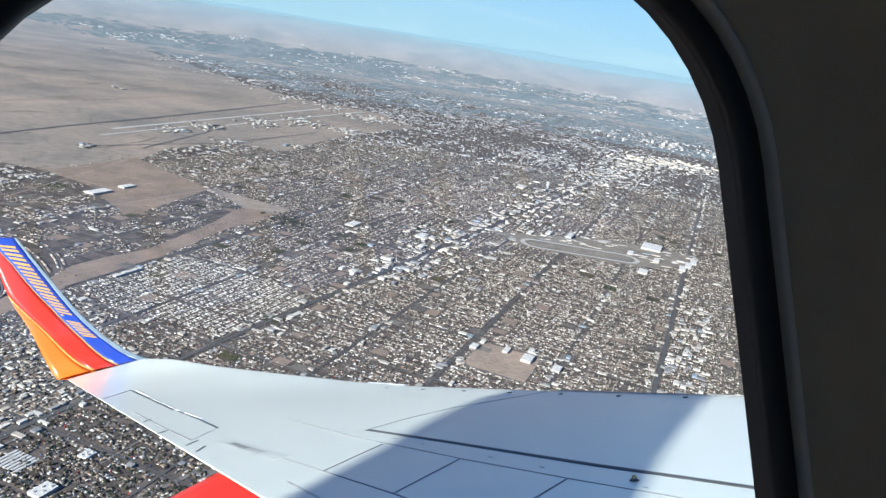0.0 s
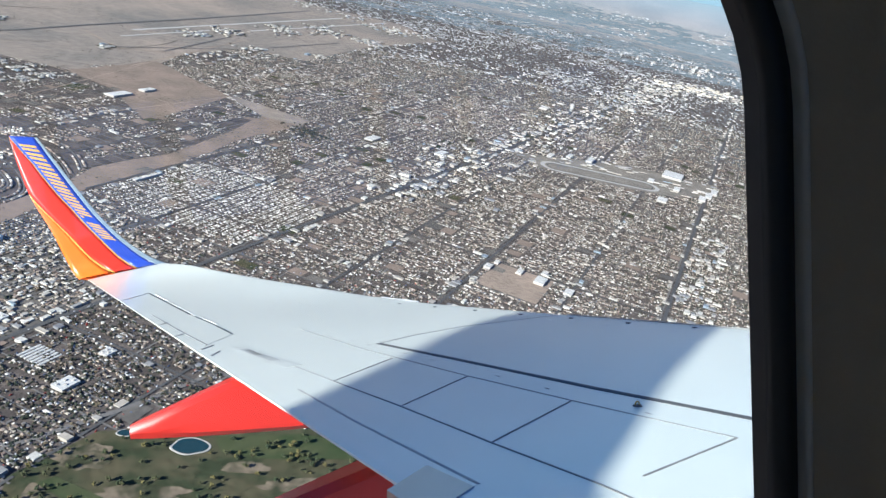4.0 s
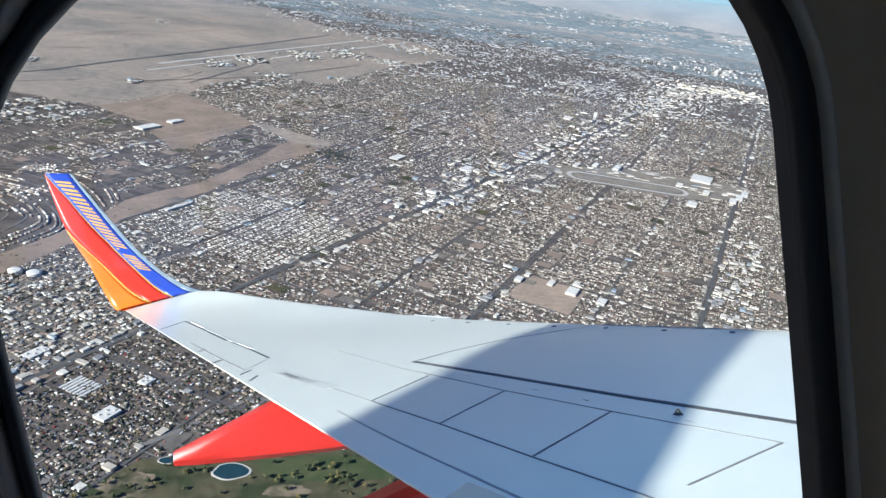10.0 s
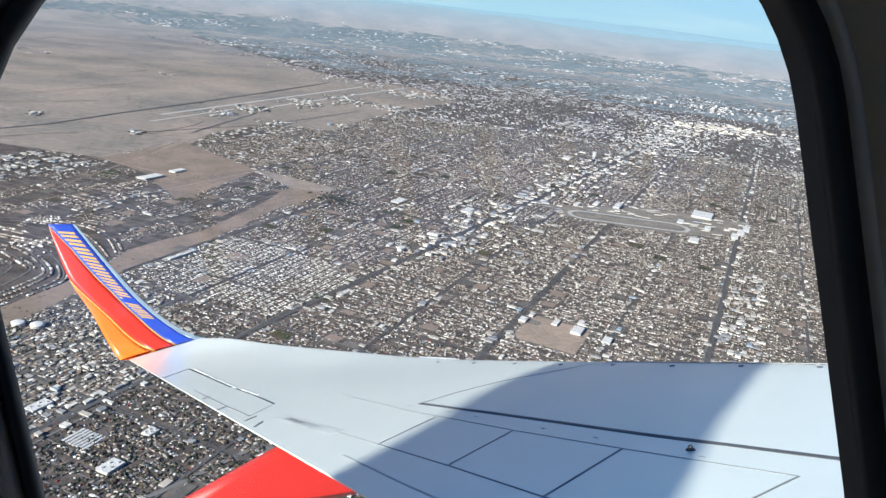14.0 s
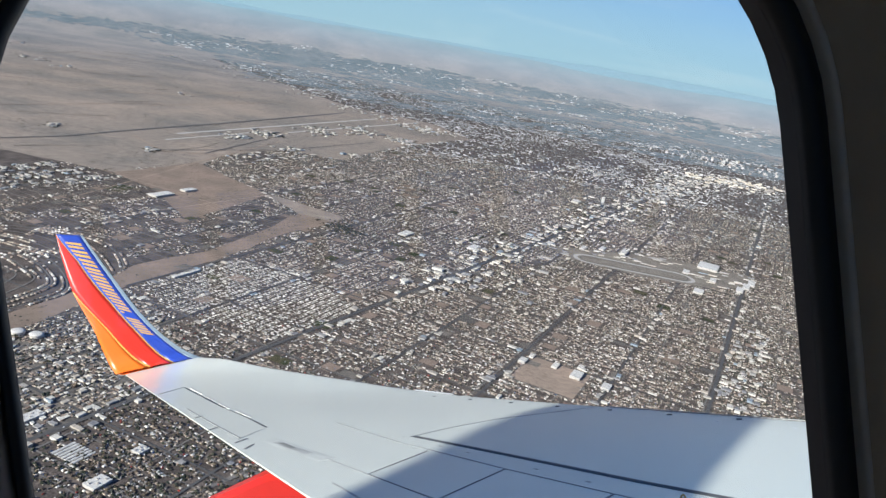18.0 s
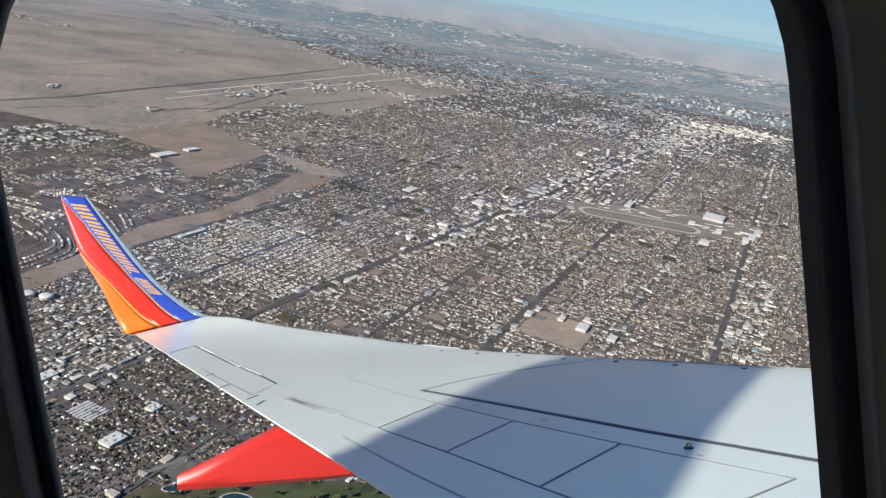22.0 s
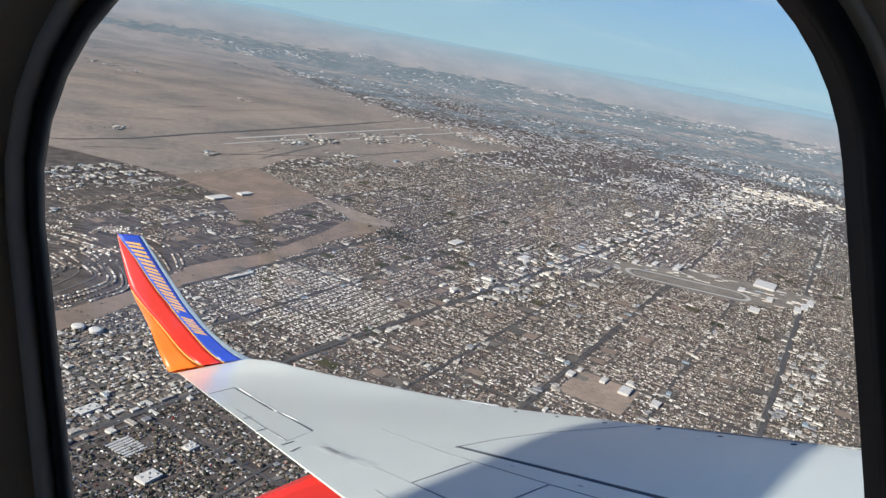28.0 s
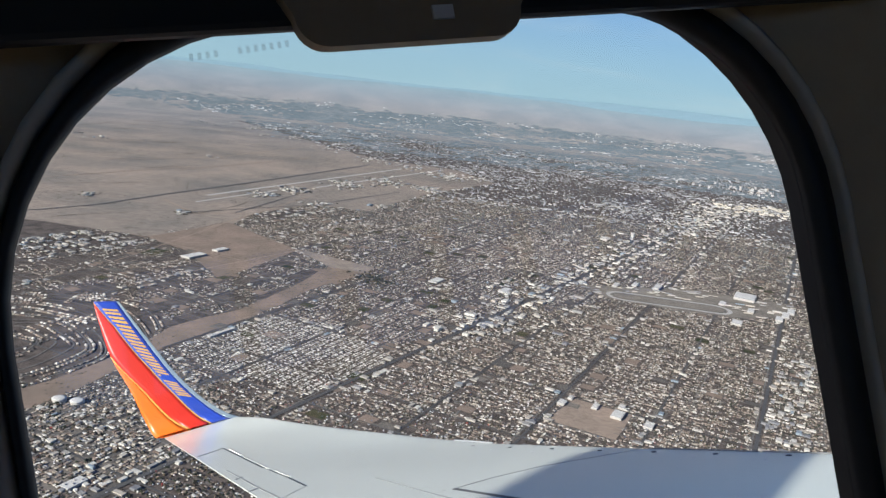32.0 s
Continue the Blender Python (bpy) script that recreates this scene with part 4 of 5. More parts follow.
def lush(xy):
    """How leafy a quarter is, from about 0 to 1."""
    x, y = xy[:, 0], xy[:, 1]
    v = np.sin(x * 0.0085 + 0.4) * np.sin(y * 0.0061 + 1.3) + 0.6 * np.sin(x * 0.019 - y * 0.013) + 0.4 * np.sin(x * 0.041 + y * 0.035 + 2)
    v = v + 0.3 * ((x < 60) & (y < 505) & (x > -260))
    v = v + 1.3 * np.exp(-((x - 700) / 380) ** 2 - ((y - 1950) / 330) ** 2) + 0.9 * np.exp(-((x - 1000) / 300) ** 2 - ((y - 1500) / 200) ** 2)
    return np.clip(0.5 + 0.33 * v, 0, 1)


def boxes(name, xy, ang, sx, sy, h, ridge, material, label, category):
    """Many small buildings in one mesh: walls and a hipped or flat roof."""
    n = len(xy)
    c, s = np.cos(ang), np.sin(ang)
    base = np.array([(-1, -1), (1, -1), (1, 1), (-1, 1)], float)
    vx = np.empty((n, 10, 3))
    for k in range(4):
        ux, uy = base[k, 0] * sx / 2, base[k, 1] * sy / 2
        vx[:, k, 0] = xy[:, 0] + ux * c - uy * s
        vx[:, k, 1] = xy[:, 1] + ux * s + uy * c
        vx[:, k, 2] = 0.0
        vx[:, k + 4] = vx[:, k]
        vx[:, k + 4, 2] = h
    for k, sg in ((8, -1), (9, 1)):
        ux = sg * sx * 0.28
        vx[:, k, 0] = xy[:, 0] + ux * c
        vx[:, k, 1] = xy[:, 1] + ux * s
        vx[:, k, 2] = h + ridge
    quads = np.array([(0, 1, 5, 4), (1, 2, 6, 5), (2, 3, 7, 6), (3, 0, 4, 7), (4, 5, 9, 8), (6, 7, 8, 9)])
    tris = np.array([(5, 6, 9), (7, 4, 8)])
    off = (np.arange(n) * 10)[:, None, None]
    q = (quads[None] + off).reshape(-1, 4)
    t = (tris[None] + off).reshape(-1, 3)
    me = bpy.data.meshes.new(name)
    me.vertices.add(n * 10)
    me.vertices.foreach_set("co", vx.ravel())
    loops = np.concatenate([q.ravel(), t.ravel()])
    me.loops.add(len(loops))
    me.loops.foreach_set("vertex_index", loops.astype(np.int32))
    starts = np.concatenate([np.arange(len(q)) * 4, len(q) * 4 + np.arange(len(t)) * 3])
    me.polygons.add(len(starts))
    me.polygons.foreach_set("loop_start", starts.astype(np.int32))
    me.update(calc_edges=True)
    me.validate()
    me.shade_flat()
    me.materials.append(material)
    return tagged(new(name, me), label, category, kind="stuff")


def blobs(name, xy, r, hgt, material, label, plain=False):
    """Tree crowns seen from far above: uneven clumps on the ground; plain ones are mere peaks, for the distance."""
    n = len(xy)
    m = 5 if plain else 6
    rings = 1 if plain else 2
    vx = np.empty((n, rings * m + 1, 3))
    ph = rng.uniform(0, 6.28, n)
    for k in range(m):
        a = ph + k * 2 * np.pi / m
        f1 = rng.uniform(0.6, 1.2, n)
        vx[:, k, 0] = xy[:, 0] + np.cos(a) * r * f1 * (1.0 if plain else 0.6)
        vx[:, k, 1] = xy[:, 1] + np.sin(a) * r * f1 * (1.0 if plain else 0.6)
        vx[:, k, 2] = 0.2 * hgt if plain else 0.05
        if not plain:
            vx[:, m + k, 0] = xy[:, 0] + np.cos(a + 0.4) * r * f1
            vx[:, m + k, 1] = xy[:, 1] + np.sin(a + 0.4) * r * f1
            vx[:, m + k, 2] = hgt * rng.uniform(0.4, 0.75, n)
    top = rings * m
    vx[:, top, 0] = xy[:, 0] + rng.uniform(-0.2, 0.2, n) * r
    vx[:, top, 1] = xy[:, 1] + rng.uniform(-0.2, 0.2, n) * r
    vx[:, top, 2] = hgt
    off = (np.arange(n) * (top + 1))[:, None, None]
    t = (np.array([(top - m + k, top - m + (k + 1) % m, top) for k in range(m)])[None] + off).reshape(-1, 3)
    q = np.empty((0, 4), int)
    if not plain:
        q = (np.array([(k, (k + 1) % m, m + (k + 1) % m, m + k) for k in range(m)])[None] + off).reshape(-1, 4)
    me = bpy.data.meshes.new(name)
    me.vertices.add(n * (top + 1))
    me.vertices.foreach_set("co", vx.ravel())
    loops = np.concatenate([q.ravel(), t.ravel()])
    me.loops.add(len(loops))
    me.loops.foreach_set("vertex_index", loops.astype(np.int32))
    starts = np.concatenate([np.arange(len(q)) * 4, len(q) * 4 + np.arange(len(t)) * 3])
    me.polygons.add(len(starts))
    me.polygons.foreach_set("loop_start", starts.astype(np.int32))
    me.update(calc_edges=True)
    me.validate()
    me.shade_flat()
    me.materials.append(material)
    return tagged(new(name, me), label, "trees", kind="stuff")


# minor streets and lots, district by district: rows run one way or the other
CELL_P, CELL_Q = 105.0, 159.5
kinds = rng.integers(0, 100, (60, 40))


def district(p, q):
    """0: rows along the avenues, 1: rows across, 2: large roofs and lots, 3: trailer rows."""
    i = np.clip(np.floor((p + 10) / CELL_P).astype(int), 0, 59)
    j = np.clip(np.floor((q + 1596) / CELL_Q).astype(int), 0, 39)
    k = kinds[i, j]
    out = np.where(k < 22, 0, np.where(k < 95, 1, 2))
    xy = to_world(p, q)
    out = np.where(inside(TRAILERS, xy), 3, out)
    return np.where(inside(INDUSTRY, xy) | inside(INDUSTRY_FAR, xy), 2, out)


TRAILERS = [(-90, 690), (-60, 625), (50, 575), (110, 660), (50, 760), (-5, 775), (-45, 745)]
INDUSTRY = [(-200, 520), (-130, 560), (-85, 640), (-50, 600), (-30, 530), (-60, 455), (-110, 415), (-200, 400)]
INDUSTRY_FAR = [(-520, 980), (-520, 1180), (-420, 1180), (-306, 1140), (-215, 1105), (-190, 1030), (-260, 985)]


def of_kind(k, reach=1700):
    return lambda xy: free(xy) & (np.hypot(xy[:, 0], xy[:, 1]) < reach) & (district(*to_grid(xy)) == k)


segs = clip_segs([line_q(q, 150, 1900, 1.15) for q in np.arange(-902, 900, BLOCK_Q)], of_kind(0))
segs += clip_segs([line_p(p, -900, 800, 1.15) for p in np.arange(140, 1900, BLOCK_Q)], of_kind(1))
segs += clip_segs([line_p(p, -900, 800, 1.4) for p in np.arange(140, 1900, 52.5)], of_kind(0))
segs += clip_segs([line_q(q, 150, 1900, 1.4) for q in np.arange(-902, 900, 53.2)], of_kind(1))
segs += clip_segs([line_p(p, -900, 800, 1.6) for p in np.arange(140, 1900, 35)] + [line_q(q, 150, 1900, 1.6) for q in np.arange(-902, 900, 40)], of_kind(2))
road_strips("road", segs, 0.45, M_STREET, "narrow grey neighbourhood streets")


# paved lots, school fields and small parks between the blocks
def patches(name, sites, sizes, z, material, label, category):
    verts, faces = [], []
    for (x, y), (a, b) in zip(sites, sizes):
        c, d = math.cos(GRID), math.sin(GRID)
        o = len(verts)
        for u, w in ((-a, -b), (a, -b), (a, b), (-a, b)):
            u, w = u / 2 + random.uniform(-0.4, 0.4), w / 2 + random.uniform(-0.4, 0.4)
            verts.append((x + u * c - w * d, y + u * d + w * c, z))
        faces.append((o, o + 1, o + 2, o + 3))
    return tagged(new(name, mesh_of(name, verts, faces, material)), label, category, kind="stuff")



used = set()


def taken(cell):
    return np.array([c in used for c in cell.tolist()])


def lot_sites(n, near):
    p = rng.uniform(150, 1700, n)
    q = rng.uniform(-800, 800, n)
    xy = to_world(p, q)
    ok = free(xy) & inside(CITY, xy)
    if near:
        ok &= near_arterial(p, q, 10)
    cell = np.floor(p / 17).astype(int) * 1000 + np.floor(q / 17).astype(int)
    first = np.zeros(n, bool)
    first[np.unique(cell, return_index=True)[1]] = True
    ok &= first & ~taken(cell)
    used.update(cell[ok].tolist())
    return to_world(np.floor(p / 17) * 17 + 8.5, np.floor(q / 17) * 17 + 8.5)[ok]


M_LOT = blend_mat("lot_paving", (0.12, 0.11, 0.10), (0.20, 0.176, 0.152), 0.03, fine=14, amount=0.2)
sites = lot_sites(1500, True)
patches("paved_lots", sites, rng.uniform(9, 17, (len(sites), 2)), 0.50, M_LOT, "grey parking lots by the avenues", "lots")
sites = lot_sites(420, False)
patches("school_fields", sites, rng.uniform(10, 17, (len(sites), 2)), 0.52, M_DIRT, "bare tan school yards and vacant lots", "lots")
sites = lot_sites(130, False)
patches("parks", sites, rng.uniform(10, 17, (len(sites), 2)), 0.53, M_GRASS, "small dull green parks", "parks")



def on_lot(xy):
    """Which places lie on an open lot."""
    p, q = to_grid(xy)
    return np.isin(np.floor(p / 17).astype(int) * 1000 + np.floor(q / 17).astype(int), np.array(sorted(used)))


def built_up(xy):
    """How closely a block is built, 0.5 to 1, block by block."""
    p, q = to_grid(xy)
    i, j = np.floor(p / 51).astype(int), np.floor(q / 34).astype(int)
    return 0.5 + 0.5 * (((i * 7919 + j * 10007 + i * j * 31) % 97) / 97.0)


def rows_of(kind, along_p, lot, block, rows, reach):
    a = np.arange(120, 2600, lot) if along_p else np.arange(-1400, 900, lot)
    base = np.arange(-1400 if along_p else 120, 900 if along_p else 2600, block)
    b = np.concatenate([base + r for r in rows])
    A, B = np.meshgrid(a, b)
    p, q = (A.ravel(), B.ravel()) if along_p else (B.ravel(), A.ravel())
    p = p + rng.uniform(-0.5, 0.5, p.shape)
    q = q + rng.uniform(-0.4, 0.4, p.shape)
    xy = to_world(p, q)
    d = np.hypot(xy[:, 0], xy[:, 1])
    thin = rng.random(p.shape) < np.clip(1.35 - d / 1900, 0.2, 0.92)
    ok = wedge(xy) & (d < reach) & thin
    p, q, xy = p[ok], q[ok], xy[ok]
    ok = free(xy) & ~near_arterial(p, q, 3.8) & (district(p, q) == kind)
    return xy[ok]


h0 = rows_of(0, True, LOT, BLOCK_Q, (2.5, 5.1, 8.4, 11.0), 1800)
h0 = h0[rng.random(len(h0)) < 0.84]
h1 = rows_of(1, False, LOT, BLOCK_Q, (2.5, 5.1, 8.4, 11.0), 1800)
h1 = h1[rng.random(len(h1)) < 0.82]
h3 = rows_of(3, True, 1.6, 6.6, (1.5, 4.1), 2300)
h3 = h3[rng.random(len(h3)) < 0.85]
hx = np.concatenate([h0, h1])
lie = np.concatenate([np.zeros(len(h0)), np.full(len(h1), np.pi / 2)])
def vacant(xy):
    """Empty parcels in the lean quarter, squared to the street grid."""
    p, q = to_grid(xy)
    i, j = np.floor(p / 34).astype(int), np.floor(q / 28).astype(int)
    return (((i * 7349 + j * 9151) % 101) < 38) & inside(BEYOND, xy)


lean = ~vacant(hx) & ~on_lot(hx) & (rng.random(len(hx)) < built_up(hx) ** 0.7) & (~inside(BEYOND, hx) | (rng.random(len(hx)) < 0.8)) & ~inside(SUBDIV, hx)
hx, lie = hx[lean], lie[lean]
NEAR = [(-75, 345), (-20, 385), (70, 350), (110, 375), (95, 430), (20, 440), (-60, 420)]
sel = inside(NEAR, hx)
sel[np.flatnonzero(sel)[290:]] = False
near_sites = hx[sel]
hx, lie = hx[~sel], lie[~sel]
n = len(hx)
turn = GRID + lie + (rng.random(n) < 0.25) * (np.pi / 2) + rng.normal(0, 0.05, n)
long_side = np.where(rng.random(n) < 0.06, rng.uniform(3.4, 6.2, n), rng.uniform(1.45, 2.6, n))
long_side = np.where((hx[:, 0] < 60) & (hx[:, 1] < 505), long_side * 0.8, long_side)
boxes("house_rows", hx, turn, long_side, rng.uniform(1.0, 1.75, n), rng.uniform(0.45, 0.7, n), rng.uniform(0.12, 0.34, n) * (rng.random(n) < 0.7), M_ROOFS, "rows of low stucco houses with pale and brown roofs", "houses")
# side wings, carports and back sheds
w = (rng.random(n) < 0.45) & (np.hypot(hx[:, 0], hx[:, 1]) < 900)
side = np.stack([np.cos(turn[w] + 1.57), np.sin(turn[w] + 1.57)], -1) * rng.choice([-1.0, 1.0], w.sum())[:, None] * rng.uniform(0.8, 1.4, w.sum())[:, None]
side += np.stack([np.cos(turn[w]), np.sin(turn[w])], -1) * rng.uniform(-0.9, 0.9, w.sum())[:, None]
k = int(w.sum())
boxes("house_wings", hx[w] + side, turn[w] + np.pi / 2, rng.uniform(0.7, 1.4, k), rng.uniform(0.5, 1.0, k), rng.uniform(0.35, 0.55, k), rng.uniform(0.1, 0.4, k) * (rng.random(k) < 0.5), M_ROOFS, "side wings, carports and back sheds of the houses", "houses")
# curving streets of the newer subdivision, one arc outside the other
arc_segs, arc_xy, arc_turn = [], [], []
for k in range(14):
    r = 34 + k * 13.0
    na = int(r * 3.4 / 3.3)
    last = None
    for i in range(na):
        a = -0.9 + 3.4 * i / na
        c = np.array((-235 + r * math.cos(a) * (1 + 0.10 * math.sin(2.3 * a + 0.5 * k)), 655 + 1.05 * r * math.sin(a) + 5 * math.sin(5 * a + k)))
        ok = inside(SUBDIV, c[None])[0]
        if ok and last is not None:
            arc_segs.append((last[0], last[1], c[0], c[1], 1.4))
        last = c if ok else None
        u = np.array((math.cos(a), math.sin(a)))
        for off in (-3.0, 3.0):
            if ok and rng.random() < 0.8 and noise.noise(Vector((c[0] * 0.03, c[1] * 0.03, 2.0))) > -0.12 and inside(SUBDIV, (c + u * off)[None])[0]:
                arc_xy.append(c + u * off)
                arc_turn.append(a + math.pi / 2)
road_strips("road", arc_segs, 0.46, M_STREET, "curving grey subdivision streets")
ax, at = np.array(arc_xy), np.array(arc_turn)
k = len(ax)
boxes("subdivision_houses", ax, at + rng.normal(0, 0.08, k), rng.uniform(2.2, 2.9, k), rng.uniform(1.6, 2.4, k), rng.uniform(0.8, 1.1, k), rng.uniform(0.3, 0.6, k), M_ROOFS, "curving rows of newer houses with pale walls", "houses")
tt = ax[rng.random(k) < 0.6] + rng.uniform(-2.5, 2.5, (1, 2))
blobs("yard_trees", tt, rng.uniform(0.4, 0.9, len(tt)), rng.uniform(0.8, 1.6, len(tt)), M_TREES, "small yard trees in the subdivision")
m = len(h3)
boxes("trailer_rows", h3, np.full(m, GRID) + np.pi / 2 + rng.normal(0, 0.03, m), rng.uniform(1.5, 2.3, m), rng.uniform(0.6, 0.95, m), rng.uniform(0.5, 0.68, m), np.full(m, 0.1), M_TRAILER, "tight rows of pale mobile homes", "houses")
tx = np.concatenate([hx + rng.uniform(-2.0, 2.0, (n, 2)), near_sites + rng.uniform(-1.9, 1.9, near_sites.shape), near_sites + rng.uniform(-2.0, 2.0, near_sites.shape), hx[rng.random(n) < 0.45] + rng.uniform(-1.6, 1.6, (1, 2)), h3[rng.random(m) < 0.55] + rng.uniform(-1.5, 1.5, (1, 2))])
low = hx[(hx[:, 0] < 60) & (hx[:, 1] < 505)]
tx = np.concatenate([tx, low[::2] + rng.uniform(-2.4, 2.4, low[::2].shape)])
tx = tx[(rng.random(len(tx)) < 0.3 + 0.75 * lush(tx) + 0.9 * (1 - built_up(tx))) & (~on_lot(tx) | (rng.random(len(tx)) < 0.15))]
far_off = np.hypot(tx[:, 0], tx[:, 1]) > 560
for plain, part_tx in ((False, tx[~far_off]), (True, tx[far_off])):
    blobs("yard_trees", part_tx, rng.uniform(0.45, 1.15, len(part_tx)) * (0.8 + 0.7 * lush(part_tx)), rng.uniform(0.6, 1.7, len(part_tx)), M_TREES, "bare and dark green yard trees between the houses", plain)

# larger flat roofs along the avenues and in the industrial quarter
p = rng.uniform(120, 2600, 44000)
q = rng.uniform(-900, 900, 44000)
xy = to_world(p, q)
ok = free(xy) & near_arterial(p, q, 8) & ~near_arterial(p, q, 2.9) & (rng.random(p.shape) < 0.8) & (np.hypot(xy[:, 0], xy[:, 1]) < 2200)
bx = xy[ok]
n = len(bx)
boxes("shops", bx, np.full(n, GRID) + (rng.random(n) < 0.5) * np.pi / 2, rng.uniform(2.8, 8, n), rng.uniform(2.2, 4.6, n), rng.uniform(0.9, 1.9, n), np.zeros(n), M_FLAT, "flat-roofed shops and stores along the avenues", "buildings")

# far quarters: coarser roofs and trees, their colours muted for haze
p = rng.uniform(700, 4600, 210000)
q = rng.uniform(-1900, 3300, 210000)
xy = to_world(p, q)
d = np.hypot(xy[:, 0], xy[:, 1])
patchy = np.sin(xy[:, 0] * 0.011 + 0.006 * xy[:, 1]) + np.sin(xy[:, 1] * 0.0093 - 0.004 * xy[:, 0] + 1.0)
ok = free(xy) & (d > 1700) & (d < 3640) & inside(CITY, xy) & (rng.random(len(d)) < np.clip(0.75 - 0.55 * lush(xy) + 0.1 * patchy, 0.1, 0.9) * np.where(d > 2600, 0.55, 1.0))
fx = xy[ok]
n = len(fx)
big = rng.random(n) < np.where(np.hypot(fx[:, 0], fx[:, 1]) > 2400, 0.09, 0.05)
boxes("far_roofs", fx, np.full(n, GRID) + (rng.random(n) < 0.5) * np.pi / 2, np.where(big, rng.uniform(9, 24, n), rng.uniform(2.4, 5.4, n)), np.where(big, rng.uniform(5, 11, n), rng.uniform(1.8, 3.6, n)), rng.uniform(1, 2.4, n), np.zeros(n), M_FAR_ROOFS, "far pale roofs of the city", "buildings")
p = rng.uniform(700, 4600, 150000)
q = rng.uniform(-1900, 3300, 150000)
xy = to_world(p, q)
d = np.hypot(xy[:, 0], xy[:, 1])
ok = free(xy) & (d > 1350) & (d < 3640) & inside(CITY, xy) & (rng.random(len(d)) < 0.35 + 0.65 * lush(xy))
fx = xy[ok]
blobs("far_trees", fx, rng.uniform(1.3, 4.2, len(fx)), rng.uniform(1.0, 2.4, len(fx)), M_HAZED_TREES, "bare trees of the far quarters, greyed for haze", True)
# pale commercial blocks along the slanting avenue, cream blocks before downtown
p = rng.uniform(700, 2250, 480)
q = diagonal(p) + rng.choice([-1.0, 1.0], 480) * (4.5 + rng.exponential(22, 480))
xy = to_world(p, q)
xy = xy[free(xy)]
n = len(xy)
boxes("avenue_blocks", xy, np.full(n, GRID) + (rng.random(n) < 0.5) * np.pi / 2, rng.uniform(3.5, 12, n), rng.uniform(3, 6.5, n), rng.uniform(1.2, 3, n), np.zeros(n), M_FLAT, "pale commercial blocks along the slanting avenue", "buildings")
xy = np.stack([rng.normal(1370, 110, 130), rng.normal(1980, 75, 130)], -1)
n = len(xy)
boxes("cream_blocks", xy, np.full(n, GRID) + (rng.random(n) < 0.5) * np.pi / 2, rng.uniform(6, 17, n), rng.uniform(5, 11, n), rng.uniform(2, 5, n), np.zeros(n), M_CREAM, "cream low blocks on the edge of downtown", "buildings")

# large pale stores and truck yards beyond the canal road
p = rng.uniform(480, 900, 150)
q = rng.uniform(-42, -5, 150)
xy = to_world(p, q)
boxes("roadside_stores", xy, np.full(150, GRID) + np.where(rng.random(150) < 0.7, 0.0, np.pi / 2), rng.uniform(3.5, 9, 150), rng.uniform(2.4, 5, 150), rng.uniform(1, 2.2, 150), np.zeros(150), M_FLAT, "pale stores and truck yards beside the canal road", "buildings")

# district 2 and the industrial quarters: larger flat roofs, pale lots
p = rng.uniform(120, 2300, 150000)
q = rng.uniform(-1300, 900, 150000)
xy = to_world(p, q)
ok = free(xy) & (district(p, q) == 2) & (np.abs(((p - 140) % 35) - 17.5) < 13) & (np.abs(((q + 902) % 40) - 20) < 15)
xy = xy[ok]
xy = xy[rng.random(len(xy)) < np.where(inside(INDUSTRY, xy) | inside(INDUSTRY_FAR, xy), np.where(inside(INDUSTRY, xy), 0.3, 0.6), 0.4)]
n = len(xy)
big = np.where(inside(INDUSTRY_FAR, xy), 1.1, np.where(inside(INDUSTRY, xy), 0.68, 1.0))
boxes("warehouses", xy, np.full(n, GRID) + (rng.random(n) < 0.5) * np.pi / 2, rng.uniform(2.6, 7.5, n) * big, rng.uniform(2.2, 4.6, n) * big, rng.uniform(0.9, 1.9, n), np.zeros(n), M_FLAT, "flat-roofed warehouses and yards", "buildings")
tx = np.concatenate([xy, xy]) + rng.normal(0, 5, (2 * n, 2))
blobs("yard_trees", tx, rng.uniform(0.8, 2.0, 2 * n), rng.uniform(0.8, 2.2, 2 * n), M_TREES, "dark trees between the warehouses")

poly_sheet("yard_paving", INDUSTRY, 0.28, M_LOT, "grey worn paving of the industrial yards", "ground")
# tight medium roofs in the yards below the flood channel
xy = rows_of(2, True, 3.3, 12.5, (2.0, 4.9, 7.8, 10.7), 900)
xy = xy[inside(INDUSTRY, xy) & (rng.random(len(xy)) < 0.8)]
n = len(xy)
boxes("yard_buildings", xy, np.full(n, GRID) + rng.normal(0, 0.03, n) + (rng.random(n) < 0.4) * np.pi / 2, rng.uniform(1.7, 3.2, n), rng.uniform(1.1, 2.1, n), rng.uniform(0.6, 1.1, n), np.zeros(n), M_ROOFS, "tight flat-roofed workshops and houses", "buildings")
tx = xy + rng.uniform(-2.6, 2.6, (n, 2))
blobs("yard_trees", tx, rng.uniform(0.4, 1.0, n), rng.uniform(0.8, 1.8, n), M_TREES, "dark trees between the workshops")

# the air base and laboratories out on the desert
spots = [(-41, 1559, 26, 26), (13, 1654, 34, 40), (129, 1823, 46, 60), (246, 1930, 55, 60), (335, 1860, 40, 50), (440, 2165, 65, 80), (186, 1530, 22, 10), (68, 1500, 24, 20), (-165, 1310, 14, 14), (-342, 1403, 18, 9),
         (-663, 2476, 50, 9), (-353, 3363, 80, 14), (-558, 2376, 36, 6), (-199, 2126, 20, 5), (-793, 2890, 40, 6), (380, 2330, 70, 40), (250, 2430, 60, 26), (130, 2700, 70, 24), (0, 3000, 80, 24), (-150, 3250, 80, 20), (540, 2180, 50, 30)]
pts = np.concatenate([np.stack([rng.normal(x, a * 0.5, k), rng.normal(y, a * 0.7, k)], -1) for x, y, a, k in spots])
